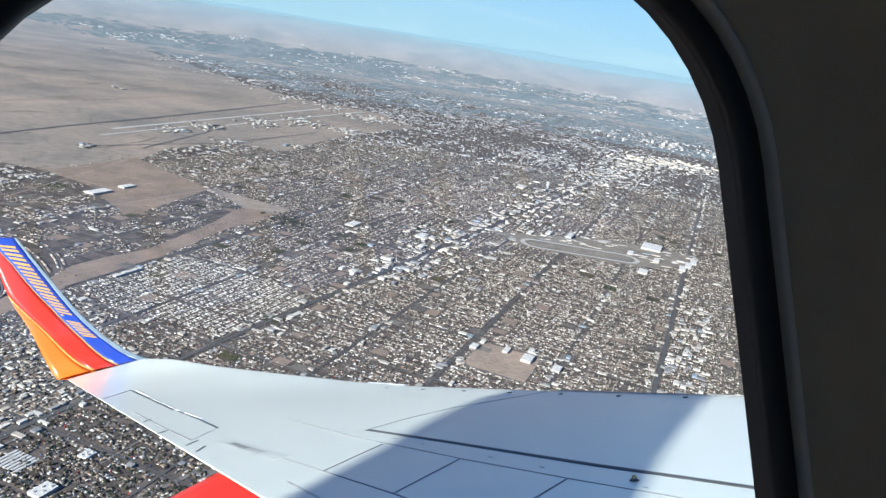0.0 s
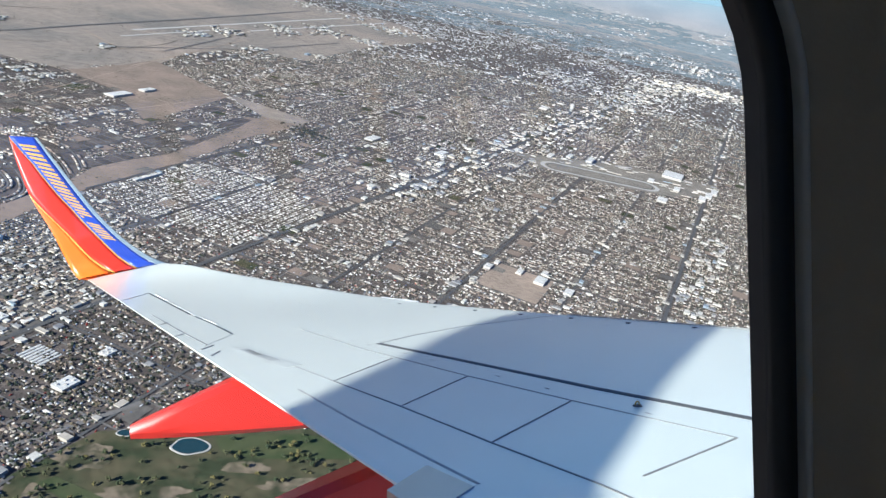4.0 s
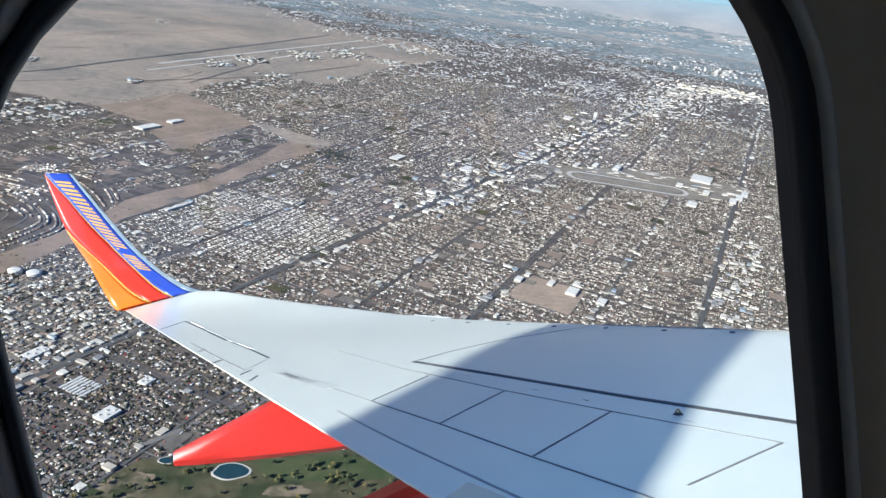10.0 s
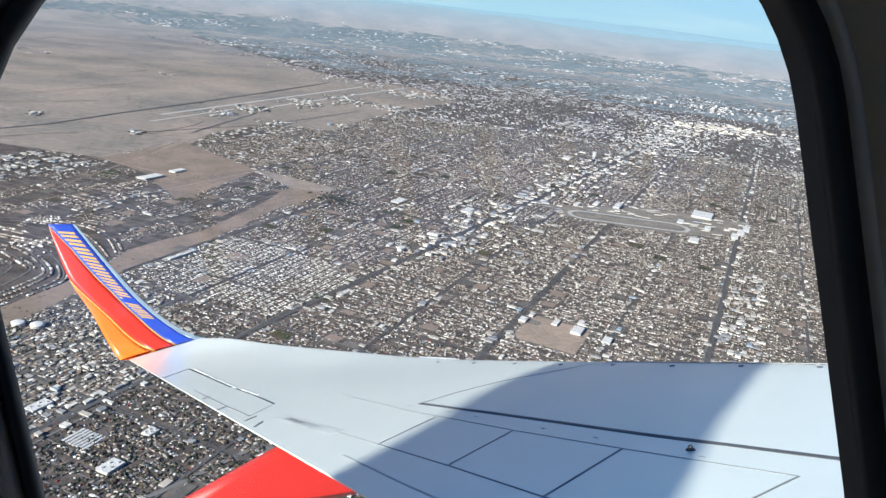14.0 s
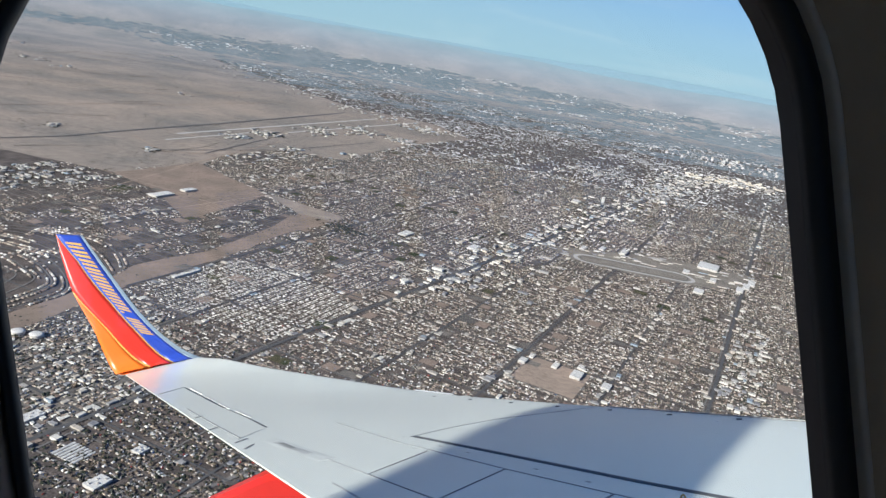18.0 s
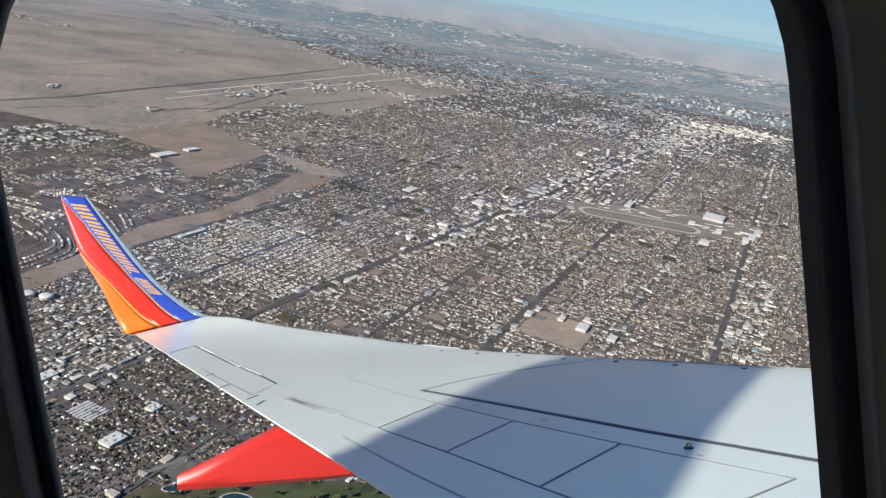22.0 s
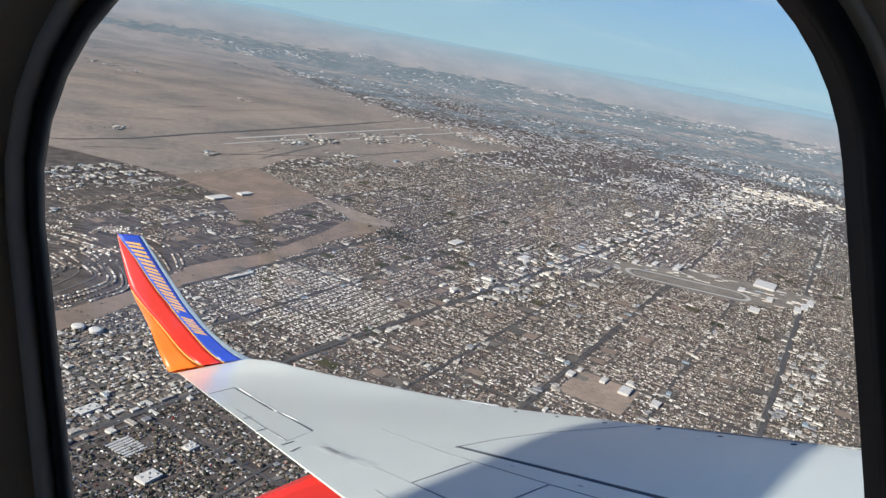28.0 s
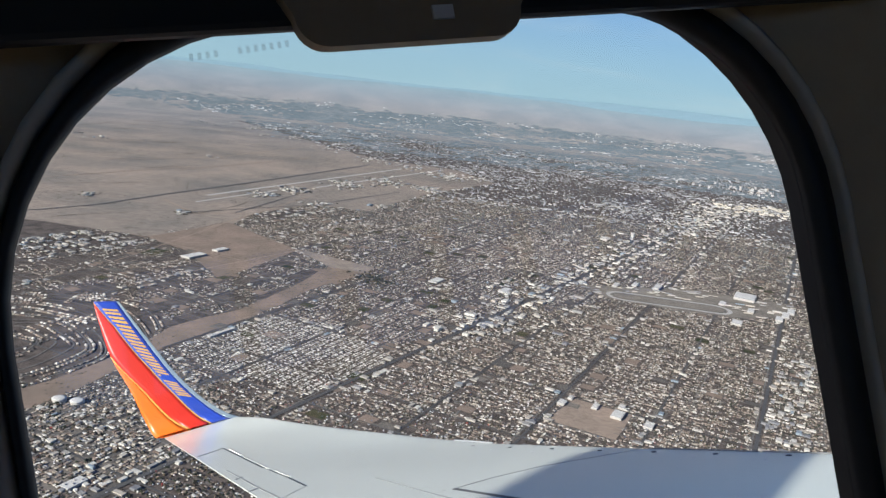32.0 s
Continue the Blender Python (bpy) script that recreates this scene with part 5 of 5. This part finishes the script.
n = len(pts)
boxes("base_buildings", pts, np.full(n, GRID) + rng.normal(0, 0.1, n), rng.uniform(3, 14, n), rng.uniform(3, 7, n), rng.uniform(1.0, 2.8, n), np.zeros(n), M_FLAT, "pale base buildings scattered on the desert", "buildings")
tx = np.concatenate([pts, pts]) + rng.normal(0, 8, (2 * n, 2))
blobs("base_trees", tx, rng.uniform(1.2, 3.6, 2 * n), rng.uniform(0.8, 2.0, 2 * n), M_TREES, "dark trees among the base buildings")
pts = np.stack([rng.uniform(-900, 700, 14000), rng.uniform(1120, 3300, 14000)], -1)
pts = pts[inside(DESERT, pts)]
pts = pts[np.array([noise.noise(Vector((x * 0.006, y * 0.006, 1.0))) > 0.12 for x, y in pts])]
blobs("desert_scrub", pts, rng.uniform(0.6, 2.4, len(pts)), rng.uniform(0.2, 0.7, len(pts)), M_TREES, "dark scrub along dry washes")
pts = np.stack([rng.uniform(-230, 130, 9000), rng.uniform(530, 1260, 9000)], -1)
keep = inside(FIELD, pts) | inside(STRIP, pts) | (vacant(pts) & ~inside(SUBDIV, pts))
keep &= np.array([noise.noise(Vector((x * 0.03, y * 0.02, 8.0))) > 0.05 for x, y in pts])
pts = pts[keep]
blobs("field_scrub", pts, rng.uniform(0.5, 1.5, len(pts)), rng.uniform(0.2, 0.7, len(pts)), M_TREES, "low dark scrub on the open field")

# desert roads, runways, dirt tracks
road_strips("road", [(-520, 1150, -371, 1244, 4), (-371, 1244, -300, 1330, 5), (-300, 1330, -227, 1467, 6), (-227, 1467, -90, 1700, 7), (-90, 1700, 50, 1949, 7), (50, 1949, 236, 2290, 8)], 0.5, M_ROAD, "dark road across the desert")
road_strips("road", [(-176, 1300, 45, 1480, 3), (45, 1480, 257, 1760, 3), (-86, 1340, 20, 1600, 3)], 0.52, M_ROAD, "narrow dark base road")
road_strips("runway", [(-150, 1500, 330, 2260, 9), (60, 1720, 470, 2330, 8), (-160, 1420, -20, 1640, 6)], 0.4, M_CONC, "pale concrete runway and taxiway")
road_strips("dirt_track", [(-215, 1420, -150, 1310, 3), (-150, 1310, -60, 1340, 3), (-260, 1800, 60, 2330, 4), (-420, 1900, -199, 2126, 4), (-199, 2126, 40, 2640, 5), (-700, 2200, -260, 2500, 5), (-500, 1500, -227, 1900, 3), (-620, 2900, -150, 3200, 7)], 0.42, M_TAN, "pale dirt track on the desert")
road_strips("dirt_track", [(-150, 880, 20, 1085, 2.5), (-200, 960, -90, 1253, 2), (-215, 1120, -30, 985, 2), (-120, 1190, -60, 1330, 3), (-60, 1330, 40, 1573, 3)], 0.42, M_TAN, "pale dirt track")
poly_sheet("open_field", FIELD, 0.3, M_DIRT, "open tan field with dirt tracks", "ground")
poly_sheet("sports_field", [(-180, 1005), (-160, 1000), (-148, 1035), (-170, 1042)], 0.4, M_GRASS, "small green sports field", "ground")

# dry washes winding over the desert
def wash(x, y, heading, n, w):
    pts = []
    for i in range(n):
        pts.append((x, y))
        heading += random.uniform(-0.2, 0.2)
        x, y = x + 26 * math.cos(heading), y + 26 * math.sin(heading)
    return [(*a, *b, w * random.uniform(0.6, 1.4)) for a, b in zip(pts[:-1], pts[1:])]


M_WASH = blend_mat("wash_scrub", (0.13, 0.115, 0.09), (0.20, 0.17, 0.13), 0.02, fine=8, amount=0.3)
segs = []
for x, y, hd, n, w in ((-587, 3087, 0.5, 6, 16), (-593, 2692, 0.7, 5, 12), (-381, 2369, 1.0, 4, 8), (-562, 2250, 0.5, 8, 5), (-296, 2101, 1.0, 5, 5), (-316, 1809, 0.9, 5, 4), (-420, 1500, 0.6, 8, 3), (-900, 2500, 0.5, 22, 6),
                       (-650, 2900, 0.2, 20, 8), (-150, 1300, 1.2, 8, 2), (-340, 1200, 1.0, 6, 2), (-100, 2700, 0.7, 10, 5), (-700, 1900, 0.7, 14, 4)):
    segs += wash(x, y, hd, n, w)
segs = [q for q in segs if inside(DESERT, np.array([[q[0], q[1]]]))[0]]
tagged(road_strips("dry_wash", segs, 0.35, M_WASH, "dark scrubby dry wash"), category="wash")

# racetrack oval with its infield
def oval(name, a, b, w, z, material, label):
    verts, faces, m = [], [], 48
    for i in range(m):
        t = i * math.tau / m
        cx = (a - b) * (1 if math.cos(t) > 0 else -1)
        for r in (b, b - w):
            x, y = cx + r * math.cos(t), r * math.sin(t)
            verts.append((OVAL_C[0] + x * math.cos(OVAL_A) - y * math.sin(OVAL_A), OVAL_C[1] + x * math.sin(OVAL_A) + y * math.cos(OVAL_A), z))
    for i in range(m):
        j = (i + 1) % m
        faces.append((2 * i, 2 * j, 2 * j + 1, 2 * i + 1))
    return tagged(new(name, mesh_of(name, verts, faces, material)), label, "racetrack", kind="structure")


oval("racetrack", 84, 24, 6, 0.6, M_CONC, "oval dirt horse racetrack")
oval("racetrack", 75, 17, 1.5, 0.62, M_ROAD, "inner rail of the racetrack")


p, q = rng.uniform(-170, 170, 400), rng.uniform(-70, 70, 400)
xy = OVAL_C + np.stack([p * math.cos(OVAL_A) - q * math.sin(OVAL_A), p * math.sin(OVAL_A) + q * math.cos(OVAL_A)], -1) + np.array((30.0, 25.0))
rel = xy - OVAL_C
along, across = rel @ np.array((math.cos(OVAL_A), math.sin(OVAL_A))), rel @ np.array((-math.sin(OVAL_A), math.cos(OVAL_A)))
xy = xy[inside(FAIR, xy) & ((np.abs(along) > 92) | (np.abs(across) > 32))][:70]
n = len(xy)
boxes("stable_rows", xy, np.full(n, OVAL_A) + rng.normal(0, 0.04, n), rng.uniform(5, 13, n), rng.uniform(1.8, 3.4, n), rng.uniform(0.8, 1.6, n), np.zeros(n), M_FLAT, "low pale stables and sheds round the racetrack", "buildings")


def flat_hall(name, x, y, sx, sy, h, label, ridge=0.0):
    """A large hall: walls, a shallow roof with a raised edge."""
    hall = tagged(new(name), label, "hall")
    hall.matrix_world = pose(x, y, 0, 0, 0, math.degrees(GRID))
    part("wall", box_bm(sx, sy, h), M_CONC, hall)
    hall.children[0].location.z = h / 2
    bm = bmesh.new()
    bmesh.ops.create_cube(bm, size=1)
    bmesh.ops.scale(bm, vec=(sx * 1.01, sy * 1.01, 0.3), verts=bm.verts)
    for vv in bm.verts:
        vv.co.z += h + 0.15
    part("roof", bm, M_WHITE, hall, "white flat roof")
    for k in range(4):
        bm = box_bm(1.2, 1.0, 0.5)
        bmesh.ops.translate(bm, vec=(sx * (k - 1.5) * 0.22, sy * 0.2 * (-1) ** k, h + 0.55), verts=bm.verts)
        part("roof_unit", bm, M_CONC, hall)
    return hall


M_WHITE = mat("white_membrane", (0.60, 0.58, 0.54), 0.7, 0, 0.08, 0.3)
for x, y, sx, sy, h, lab in ((660, 965, 42, 28, 3, "white exhibition hall beside the racetrack"), (567, 835, 22, 12, 2.2, "white stable hall by the fairground"), (534, 990, 30, 8, 3.5, "racetrack grandstand with pale roof"),
                             (418, 996, 18, 7, 2, "low white hall by the fairground"), (600, 925, 20, 8, 2, "pale livestock barn by the fairground"), (625, 895, 20, 8, 2, "pale livestock barn by the fairground"), (-113, 1009, 32, 14, 2.4, "large white distribution store"),
                             (-84, 1052, 22, 10, 2.2, "large white store by the open field"), (281, 549, 16, 9, 2.2, "white flat-roofed school block beside the field"), (240, 572, 10, 6, 2, "white flat-roofed school block beside the field"), (300, 530, 13, 7, 2, "grey flat-roofed school block beside the field"), (268, 566, 12, 5, 1.6, "long white school wing beside the field"), (292, 566, 9, 5, 1.8, "pale school gymnasium beside the field"), (252, 583, 8, 4, 1.5, "low white school block beside the field"),
                             (601, 1348, 26, 14, 3, "white flat-roofed mall block by a tower"), (286, 926, 24, 10, 2, "pale shopping hall on the avenue"), (200, 956, 26, 12, 2, "pale shopping hall on the avenue"), 
                             (690, 900, 30, 9, 2.4, "long pale barn roof by the fairground"), (668, 880, 30, 9, 2.4, "long pale barn roof by the fairground"), (646, 862, 26, 9, 2.2, "pale livestock barn by the fairground"), (470, 992, 22, 7, 2.2, "pale stable block beside the racetrack"), (505, 1002, 22, 7, 2.0, "pale stable block beside the racetrack"),
                             (-52, 712, 34, 3.2, 1.8, "long white shed along the flood channel"), (-61, 372, 12, 8, 1.6, "pale flat-roofed warehouse beside the avenue"), (-110, 436, 14, 7, 1.7, "white warehouse in the industrial yards"), (-45, 405, 8, 6, 1.5, "small pale warehouse in the yards")):
    flat_hall("hall", x, y, sx, sy, h, lab)

# rows of low storage sheds
shed = tagged(new("storage_shed"), "long low white storage shed in a tight row", "shed", "storage sheds")
part("wall", box_bm(15, 1.5, 0.7), M_CONC, shed)
shed.children[0].location.z = 0.35
vv, ff = loft([[(x, -0.85, 0.7), (x, 0.85, 0.7), (x, 0.0, 0.95)] for x in (-7.6, 7.6)])
part_data("roof", mesh_of("roof", vv, ff, M_WHITE), shed, "white ribbed metal roof")
for k in range(7):
    ox, oy = to_world(np.array(0.0), np.array(-7.5 + 2.5 * k))
    site = pose(-79 + ox, 400 + oy, 0.15, 0, 0, math.degrees(GRID))
    if k == 0:
        shed.matrix_world = site
    else:
        made = copy_thing(shed, Matrix.Identity(4))
        made.matrix_world = site

# a dark grove where the flood channel bends
pts = np.stack([rng.normal(112, 13, 130), rng.normal(950, 16, 130)], -1)
blobs("channel_grove", pts, rng.uniform(1.2, 3.2, 130), rng.uniform(1.2, 2.6, 130), M_TREES, "dark grove where the flood channel bends")

# water tanks
def tank(x, y):
    t = tagged(new("water_tank"), "round white water tank with shallow domed roof", "tank", "water tanks")
    t.matrix_world = pose(x, y, 0.15)
    bm = bmesh.new()
    bmesh.ops.create_cone(bm, cap_ends=True, segments=32, radius1=4.8, radius2=4.8, depth=2.4)
    bmesh.ops.translate(bm, vec=(0, 0, 1.2), verts=bm.verts)
    part("shell", bm, M_CONC, t)
    rings = [[(r * math.cos(k * math.tau / 32), r * math.sin(k * math.tau / 32), z) for k in range(32)] for r, z in ((4.95, 2.35), (4.95, 2.5), (3.4, 2.85), (1.8, 3.02), (0.3, 3.08))]
    vv, ff = loft(rings)
    part_data("dome", mesh_of("dome", vv, ff, M_WHITE, True), t, "white domed roof")


tank(-150, 552)
tank(-137, 549)

# downtown towers
M_TOWER = ramp_mat("tower_cladding", [(0, (0.45, 0.43, 0.40)), (0.4, (0.32, 0.28, 0.24)), (0.6, (0.5, 0.49, 0.47))], "object")
tower = tagged(new("office_tower"), "pale downtown office tower with rows of windows", "tower", "downtown towers")
part("shaft", box_bm(1, 1, 1), M_TOWER, tower)
tower.children[0].location.z = 0.5
part("penthouse", box_bm(0.6, 0.5, 0.12), M_TOWER, tower)
tower.children[1].location.z = 1.06
M_BAND = mat("window_bands", (0.08, 0.09, 0.11), 0.2, 0, 0.1, 0.1)
for k in range(7):
    bm = box_bm(1.01, 1.01, 0.06)
    bmesh.ops.translate(bm, vec=(0, 0, 0.12 + k * 0.125), verts=bm.verts)
    part("window_band", bm, M_BAND, tower, "dark window band")
for k in range(64):
    out, along = rng.normal(0, 90), rng.normal(0, 150)
    x, y = 1700 + 0.57 * out + 0.82 * along, 2480 + 0.82 * out - 0.57 * along
    h = rng.uniform(3, 7) + (rng.random() < 0.25) * rng.uniform(3, 8)
    site = pose(x, y, 0.15, 0, 0, math.degrees(GRID)) @ Matrix.Diagonal((rng.uniform(5, 9), rng.uniform(5, 9), h, 1))
    if k == 0:
        tower.matrix_world = site
    else:
        made = copy_thing(tower, Matrix.Identity(4))
        made.matrix_world = site
made = copy_thing(tower, Matrix.Identity(4))
made.matrix_world = pose(646, 1327, 0.15, 0, 0, 53) @ Matrix.Diagonal((10, 5, 14, 1))

# golf course: ponds, bare roughs, fairways, trees
def pond(cx, cy, rx, ry, seed):
    pts = [(cx + rx * math.cos(a) * (1 + 0.18 * noise.noise(Vector((math.cos(a), math.sin(a), seed)))), cy + ry * math.sin(a) * (1 + 0.18 * noise.noise(Vector((math.sin(a), math.cos(a), seed))))) for a in [k * math.tau / 40 for k in range(40)]]
    vv, ff = loft([[(x, y, 0.5) for x, y in pts], [(x, y, 0.52) for x, y in pts]])
    tagged(new("water", mesh_of("water", vv, ff, M_WATER)), "dark blue-green golf pond", "water", kind="structure")
    rim = []
    for q, z in ((1.0, 0.5), (1.0, 0.6), (1.12, 0.58), (1.14, 0.4)):
        rim.append([(cx + (x - cx) * q, cy + (y - cy) * q, z) for x, y in pts])
    vv, ff = loft(rim, True, False)
    tagged(new("trim", mesh_of("trim", vv, ff, M_CONC)), "pale bank round the pond", "bank", kind="structure")


pond(4, 322, 8.5, 6.0, 1.0)
pond(-26, 332, 5.0, 2.6, 4.0)
M_ROUGH = blend_mat("dry_rough", (0.05, 0.055, 0.032), (0.22, 0.175, 0.125), 0.06, 0.40, 0.56, fine=7, amount=0.25)


def blot(cx, cy, rx, ry, seed):
    """A patch of dry rough with a wandering outline."""
    pts = []
    for k in range(56):
        a = k * math.tau / 56
        w = 1 + 0.45 * noise.noise(Vector((1.3 * math.cos(a), 1.3 * math.sin(a), seed))) + 0.2 * noise.noise(Vector((4 * math.cos(a), 4 * math.sin(a), seed + 5)))
        pts.append((cx + rx * w * math.cos(a), cy + ry * w * math.sin(a)))
    vv, ff = loft([[(x, y, 0.36) for x, y in pts], [(x, y, 0.45) for x, y in pts]])
    tagged(new("bare_rough", mesh_of("bare_rough", vv, ff, M_ROUGH)), "dry tan rough between the fairways", "ground", kind="structure")


for k, (x, y, rx, ry) in enumerate(((-42, 313, 14, 8), (-18, 288, 20, 6), (55, 293, 20, 5), (30, 306, 12, 4), (76, 322, 8, 6), (-58, 285, 7, 9), (20, 258, 16, 5))):
    blot(x, y, rx, ry, 1.7 * k)
M_FAIRWAY = blend_mat("fairway", (0.05, 0.07, 0.032), (0.08, 0.09, 0.045), 0.06, fine=5, amount=0.12)
poly_sheet("fairway", [(15, 330), (60, 333), (90, 322), (85, 312), (40, 312), (18, 318)], 0.47, M_FAIRWAY, "mown green fairway", "ground")
poly_sheet("fairway", [(-60, 296), (-30, 272), (10, 268), (10, 276), (-25, 282), (-52, 300)], 0.47, M_FAIRWAY, "mown green fairway", "ground")
road_strips("road", [(-110, 296, -84, 315, 3), (-84, 315, -27, 354, 3), (-27, 354, 15, 389, 3), (15, 389, 90, 352, 3)], 0.6, M_STREET, "road round the golf course")


def tree_thing(k):
    t = tagged(new("tree"), "golf course tree with a dark uneven crown", "tree", "golf course trees")
    bm = bmesh.new()
    bmesh.ops.create_cone(bm, cap_ends=True, segments=7, radius1=0.14, radius2=0.06, depth=1.0)
    bmesh.ops.translate(bm, vec=(0, 0, 0.5), verts=bm.verts)
    part("trunk", bm, M_TRUNK, t)
    bm = bmesh.new()
    rr = random.Random(k)
    for i in range(11):
        a, d = rr.uniform(0, 6.28), rr.uniform(0.1, 0.85)
        mm = Matrix.Translation((d * math.cos(a), d * math.sin(a), rr.uniform(0.8, 1.9))) @ Euler((rr.random() * 3, rr.random() * 3, 0)).to_matrix().to_4x4() @ Matrix.Diagonal((rr.uniform(0.3, 0.6), rr.uniform(0.3, 0.55), rr.uniform(0.25, 0.45), 1))
        bmesh.ops.create_icosphere(bm, subdivisions=1, radius=1, matrix=mm)
    for vv in bm.verts:
        vv.co += Vector((rr.uniform(-0.06, 0.06), rr.uniform(-0.06, 0.06), rr.uniform(-0.06, 0.06)))
    part("crown", bm, M_CROWN, t)
    return t


M_TRUNK = mat("bark", (0.12, 0.09, 0.07), 0.9, 0, 0.2, 4)
M_CROWN = ramp_mat("crown", [(0, (0.045, 0.06, 0.03)), (0.4, (0.07, 0.075, 0.035)), (0.75, (0.14, 0.12, 0.045))], "object", scale=3)
seeds = [tree_thing(k) for k in range(4)]
count = 0
while count < 200:
    x, y = random.uniform(-70, 105), random.uniform(255, 338)
    if not inside(GOLF, np.array([[x, y]]))[0] or math.hypot((x - 4) / 11, (y - 322) / 8) < 1 or noise.noise(Vector((x * 0.06, y * 0.1, 5))) < 0.02:
        continue
    site = pose(x, y, 0.35, 0, 0, random.uniform(0, 360)) @ Matrix.Scale(random.uniform(0.7, 1.35), 4)
    if count < 4:
        seeds[count].matrix_world = site
    else:
        made = copy_thing(seeds[count % 4], Matrix.Identity(4))
        made.matrix_world = site
    count += 1

# the nearest houses, one by one
def house_thing(k):
    rr = random.Random(40 + k)
    sx, sy, h, ridge = rr.uniform(1.7, 2.5), rr.uniform(1.15, 1.6), rr.uniform(0.5, 0.68), rr.choice((0.0, 0.28, 0.36, 0.42))
    hs = tagged(new("house"), "low stucco house with a " + ("flat pale roof" if ridge == 0 else "low pitched roof"), "house", "houses by the golf course")
    part("wall", box_bm(sx, sy, h), M_HOUSE_WALL, hs)
    hs.children[0].location.z = h / 2
    ex, ey = sx / 2 + 0.12, sy / 2 + 0.12
    if ridge:
        vv = [(-ex, -ey, h), (ex, -ey, h), (ex, ey, h), (-ex, ey, h), (-ex * 0.55, 0, h + ridge), (ex * 0.55, 0, h + ridge)]
        ff = [(0, 1, 5, 4), (2, 3, 4, 5), (1, 2, 5), (3, 0, 4), (3, 2, 1, 0)]
        part_data("roof", mesh_of("roof", vv, ff, M_HOUSE_ROOF), hs)
    else:
        vv, ff = loft([[(-ex, -ey, h), (ex, -ey, h), (ex, ey, h), (-ex, ey, h)], [(-ex, -ey, h + 0.12), (ex, -ey, h + 0.12), (ex, ey, h + 0.12), (-ex, ey, h + 0.12)]])
        part_data("roof", mesh_of("roof", vv, ff, M_HOUSE_ROOF), hs)
    bm = box_bm(0.75, 0.8, h * 0.8)
    bmesh.ops.translate(bm, vec=(sx * 0.3, -sy / 2 - 0.4, h * 0.4), verts=bm.verts)
    part("garage", bm, M_HOUSE_WALL, hs)
    return hs


models = [house_thing(k) for k in range(6)]
for i, (x, y) in enumerate(near_sites[:290]):
    site = pose(x, y, 0.15, 0, 0, math.degrees(GRID) + random.choice((0, 90, 180, 270)) + random.uniform(-3, 3))
    if i < 6:
        models[i].matrix_world = site
    else:
        copy_thing(models[i % 6], site)

# parked cars along the nearer streets and lots
p = rng.uniform(150, 700, 9000)
q = rng.uniform(-350, 600, 9000)
q = np.where(rng.random(9000) < 0.5, np.round((q + 902) / BLOCK_Q) * BLOCK_Q - 902 + rng.choice([-0.8, 0.8], 9000), q)
xy = to_world(p, q)
ok = free(xy) & (np.hypot(xy[:, 0], xy[:, 1]) < 620)
xy = xy[ok]
n = len(xy)
boxes("parked_cars", xy, np.full(n, GRID) + (rng.random(n) < 0.3) * np.pi / 2, rng.uniform(1.0, 1.3, n), np.full(n, 0.46), np.full(n, 0.75), np.full(n, 0.12), M_CARS, "small parked cars in many colours", "cars")
